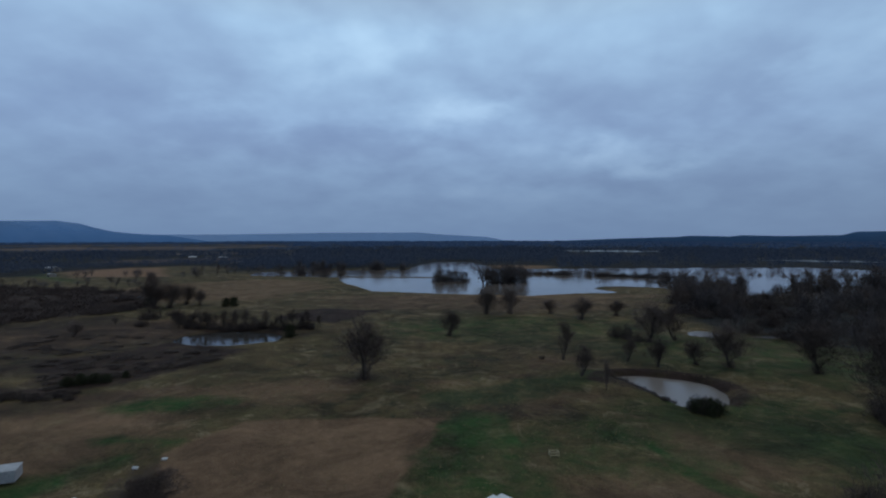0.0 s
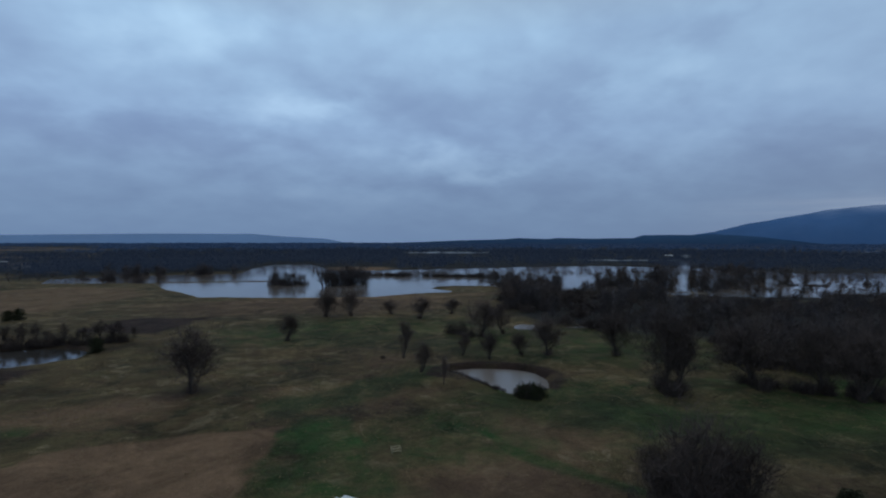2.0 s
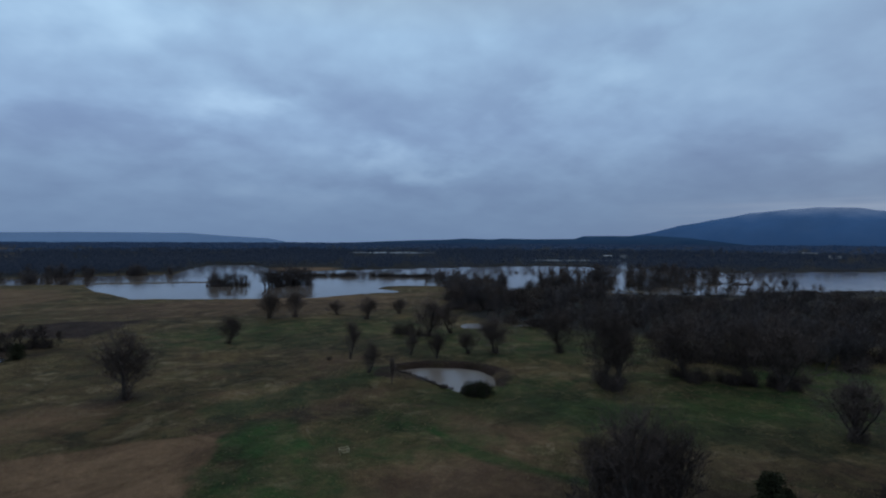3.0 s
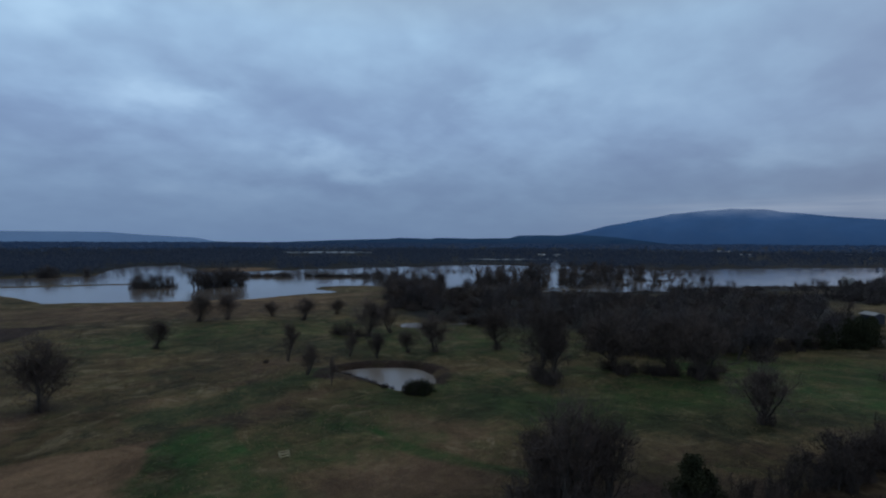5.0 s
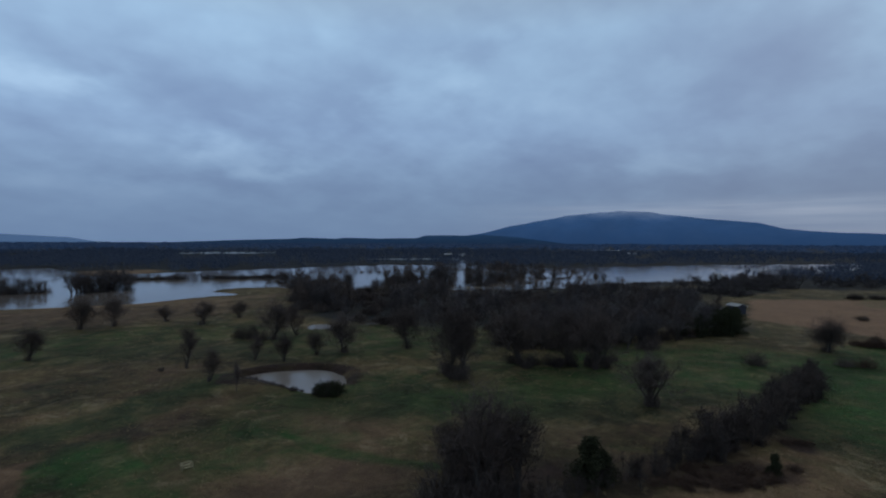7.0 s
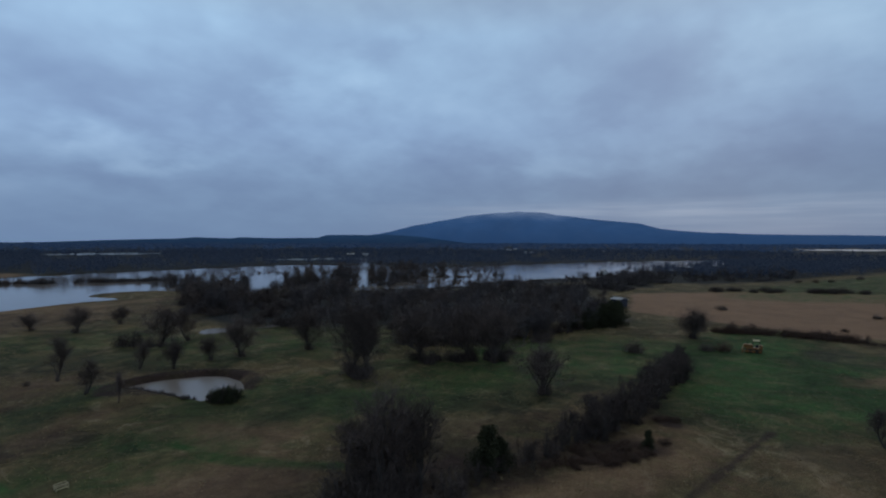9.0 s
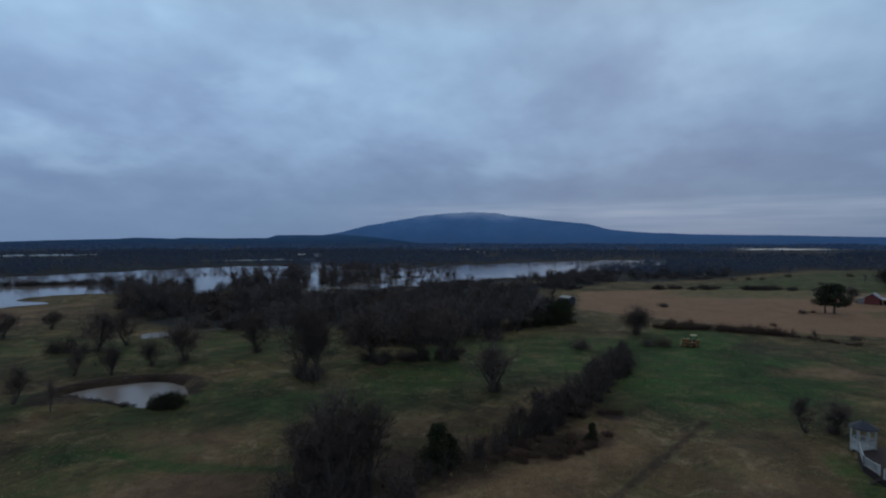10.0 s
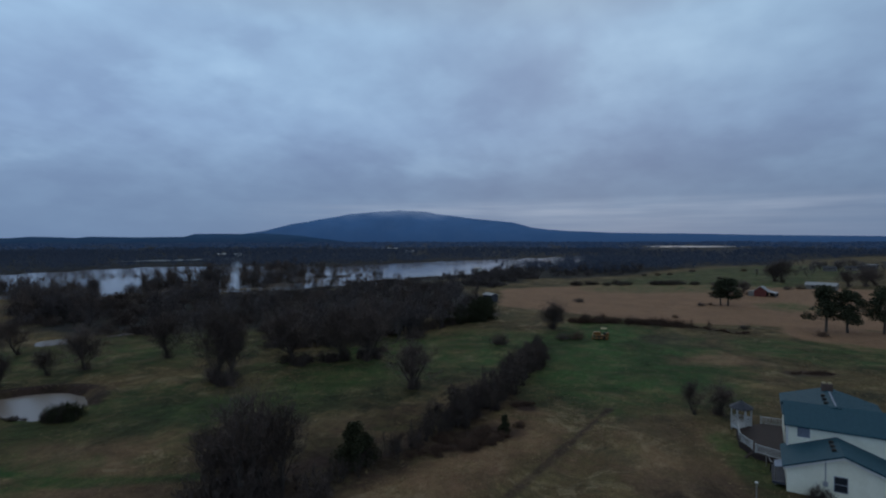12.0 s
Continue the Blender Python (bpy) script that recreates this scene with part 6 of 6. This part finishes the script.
def build_car():
    c = tagged(empty("car", 4.6, 47.35, 0.02, 45), "silver-white car with dark windows on grass", "car")

    def loft(low, high):
        """A body between a lower and an upper outline: x0, x1, half width, z."""
        bm = bmesh.new()
        rings = [[bm.verts.new(v) for v in ((x0, -w, z), (x1, -w, z), (x1, w, z), (x0, w, z))] for x0, x1, w, z in (low, high)]
        bm.faces.new(rings[0][::-1])
        bm.faces.new(rings[1])
        for i in range(4):
            j = (i + 1) % 4
            bm.faces.new((rings[0][i], rings[0][j], rings[1][j], rings[1][i]))
        return bm

    for name, low, high, mat, label, bev in (("body", (-2.2, 2.2, 0.86, 0.3), (-2.12, 2.1, 0.82, 0.92), M_CARPAINT, "", 0.07), ("cabin_glass", (-1.75, 1.25, 0.78, 0.9), (-1.05, 0.55, 0.55, 1.38), M_DARKGLASS, "dark windows all round", 0.03),
                                             ("roof", (-1.08, 0.58, 0.57, 1.38), (-0.95, 0.42, 0.48, 1.45), M_CARPAINT, "", 0.02)):
        bm = loft(low, high)
        bmesh.ops.bevel(bm, geom=list(bm.edges), offset=bev, segments=2, affect="EDGES")
        part(name, bm, mat, c, label)
    for s in (-1, 1):
        for x0, x1 in ((-1.72, -1.05), (1.22, 0.54), (-0.2, -0.25)):
            part("pillar", tube((x0, s * 0.775, 0.92), (x1, s * 0.56, 1.39), 0.035, 0.03, 6), M_CARPAINT, c)
        for x in (-1.35, 1.35):
            w = part("wheel", tube((x, s * 0.7, 0.33), (x, s * 0.9, 0.33), 0.33, 0.33, 18), M_BLACK, c)
            part("rim", tube((x, s * 0.9, 0.33), (x, s * 0.92, 0.33), 0.2, 0.2, 14), M_STEEL, w)
        part("headlight", box(2.06, 2.18, s * 0.6 - 0.15, s * 0.6 + 0.15, 0.62, 0.76, bevel=0.03), M_STEEL, c)
        part("tail_light", box(-2.18, -2.08, s * 0.68 - 0.1, s * 0.68 + 0.1, 0.66, 0.84, bevel=0.02), M_RED, c)


build_car()


def build_trailer():
    t = tagged(empty("box_trailer", -46.6, 53.2, 0, 22), "low grey-white metal box on the field", "trailer")
    part("body", box(-2.7, 2.7, -1.1, 1.1, 0.25, 1.4, bevel=0.04), M_STEEL, t)
    part("roof", box(-2.75, 2.75, -1.15, 1.15, 1.4, 1.48, bevel=0.02), M_PALEROOF, t)
    part("door", box(2.7, 2.74, -0.9, 0.9, 0.4, 1.35), M_PALEROOF, t)
    for x in (-1.0, 0.1):
        for y in (-1.05, 1.05):
            part("wheel", tube((x, y - 0.1, 0.3), (x, y + 0.1, 0.3), 0.3, 0.3, 14), M_BLACK, t)


build_trailer()


def build_trough(x, y, turn):
    t = tagged(empty("trough", x, y, float(land(x, y)), turn), "small white trough on dry grass", "trough", "white troughs")
    bm = bmesh.new()
    add_box(bm, -0.4, 0.4, -0.22, 0.22, 0.05, 0.38, bevel=0.05)
    bm.faces.ensure_lookup_table()
    up_face = max(bm.faces, key=lambda f: f.calc_center_median().z)
    got = bmesh.ops.inset_individual(bm, faces=[up_face], thickness=0.06)
    bmesh.ops.translate(bm, verts=up_face.verts, vec=(0, 0, -0.12))
    t.scale = (0.75, 0.75, 0.75)
    part("basin", bm, M_WHITE, t)
    for s in (-1, 1):
        part("foot", box(s * 0.28 - 0.05, s * 0.28 + 0.05, -0.2, 0.2, -0.03, 0.08), M_GREY, t)


for x, y, turn in ((-31.6, 59.2, 20), (-33.6, 56.9, 10), (-35.6, 50.0, 70)):
    build_trough(x, y, turn)


def build_frame():
    g = tagged(empty("timber_frame", 12.7, 59.9, float(land(12.7, 59.9)), 4), "small pale timber hay rack in the grass", "hay rack")
    for x in (-0.6, 0.6):
        for y in (-0.35, 0.35):
            part("post", box(x - 0.05, x + 0.05, y - 0.05, y + 0.05, -0.05, 0.85), M_PALEWOOD, g)
    for y in (-0.35, 0.35):
        for z in (0.3, 0.75):
            part("bar", tube((-0.6, y, z), (0.6, y, z), 0.065, 0.065, 6), M_PALEWOOD, g)
    for x in (-0.6, 0.6):
        part("bar", tube((x, -0.35, 0.6), (x, 0.35, 0.6), 0.065, 0.065, 6), M_PALEWOOD, g)
    g.scale = (0.85, 0.85, 0.8)


build_frame()


# ---- barns and far buildings ----
def far_building(name, label, category, x, y, turn, wide, deep, eave, rise, walls, roof, doors=1):
    b = tagged(empty(name, x, y, 0, turn), label, category)
    gable_block(b, -wide / 2, wide / 2, -deep / 2, deep / 2, eave, rise, "x", walls, roof, 0.3, 0.14)
    for k in range(doors):
        u = -wide / 2 + wide * (k + 0.5) / doors
        part("door", box(u - 1.0, u + 1.0, -deep / 2 - 0.05, -deep / 2 + 0.02, 0, min(2.6, eave - 0.2)), M_BLACK, b, "dark barn doorway")
        part("window", box(u - 0.5, u + 0.5, deep / 2 - 0.02, deep / 2 + 0.05, 0.9, 1.9), M_DARKGLASS, b, "dark window")
    return b


barn = far_building("barn", "red barn with pale metal roof and lean-tos", "barn", 262, -26, -14, 6, 4.6, 2.6, 1.7, M_RED, M_PALEROOF)
part("lean_to_roof", slab([(-3.2, -2.6, 2.5), (3.2, -2.6, 2.5), (3.2, -5.8, 1.7), (-3.2, -5.8, 1.7)], 0.12), M_PALEROOF, barn, "pale lean-to roof")
for x in (-3.1, 0, 3.1):
    part("post", box(x - 0.08, x + 0.08, -5.75, -5.6, 0, 1.65), M_GREY, barn)
# black panel that stands in for the dark inside of the open lean-to
part("lean_to_wall", box(3.0, 3.1, -5.7, -2.6, 0, 1.7), M_BLACK, barn)
part("annex", box(-2.8, 2.8, 2.4, 4.6, 0, 2.2), M_GREY, barn, "low grey board annex")
far_building("long_shed", "long whitish metal farm shed", "shed", 309, -55, 72, 12.5, 6, 2.2, 1.2, M_GREY, M_STEEL, 2)
far_building("shed", "blue-grey shed with white roof by the wood", "shed", 194, 73, 62, 5.0, 3.4, 2.6, 0.6, M_SLATE, M_PALEROOF)
far_building("shed", "pale hut standing at the water's edge", "shed", 345, 142, 60, 5, 4, 3.6, 1.0, M_WHITE, M_PALEROOF)
far_building("farmhouse", "white farm building with pale roof", "house", -310, 418, -36, 15, 7, 2.3, 1.2, M_GREY, M_PALEROOF, 3)
far_building("farmhouse", "small white outbuilding in a meadow", "shed", -262, 352, -36, 4, 4, 1.8, 0.7, M_GREY, M_PALEROOF)
for x, y, w in ((-318, 668, 15), (-296, 664, 12), (-276, 660, 16), (-200, 526, 18), (-216, 545, 14), (489, -89, 14), (519, -118, 20), (545, -126, 16), (500, -104, 12)):
    far_building("farmhouse", "far pale-roofed farm building among trees", "house", x, y, 30 if x < 0 else 75, w * 0.6, 6, 2.2, 1.3, M_GREY, M_PALEROOF if w in (16, 18, 15) else M_SLATE, 1)
for x, y, w in ((1135, 743, 34), (1082, 676, 40), (1100, 700, 24), (860, 499, 26), (872, 506, 30), (1044, 431, 20), (1180, 790, 30), (560, 620, 18), (548, 640, 16)):
    far_building("warehouse", "far white building among the woods", "building", x, y, -35, w * 0.62, 9, 3.0, 1.2, M_WHITE if w % 4 else M_GREY, M_PALEROOF if w % 4 else M_WHITE, 2)

# the patterns from which the plants were copied are not needed any more
for root in OAKS + BRUSH + PINES + CEDARS:
    for ob in [*root.children, root]:
        bpy.data.objects.remove(ob)
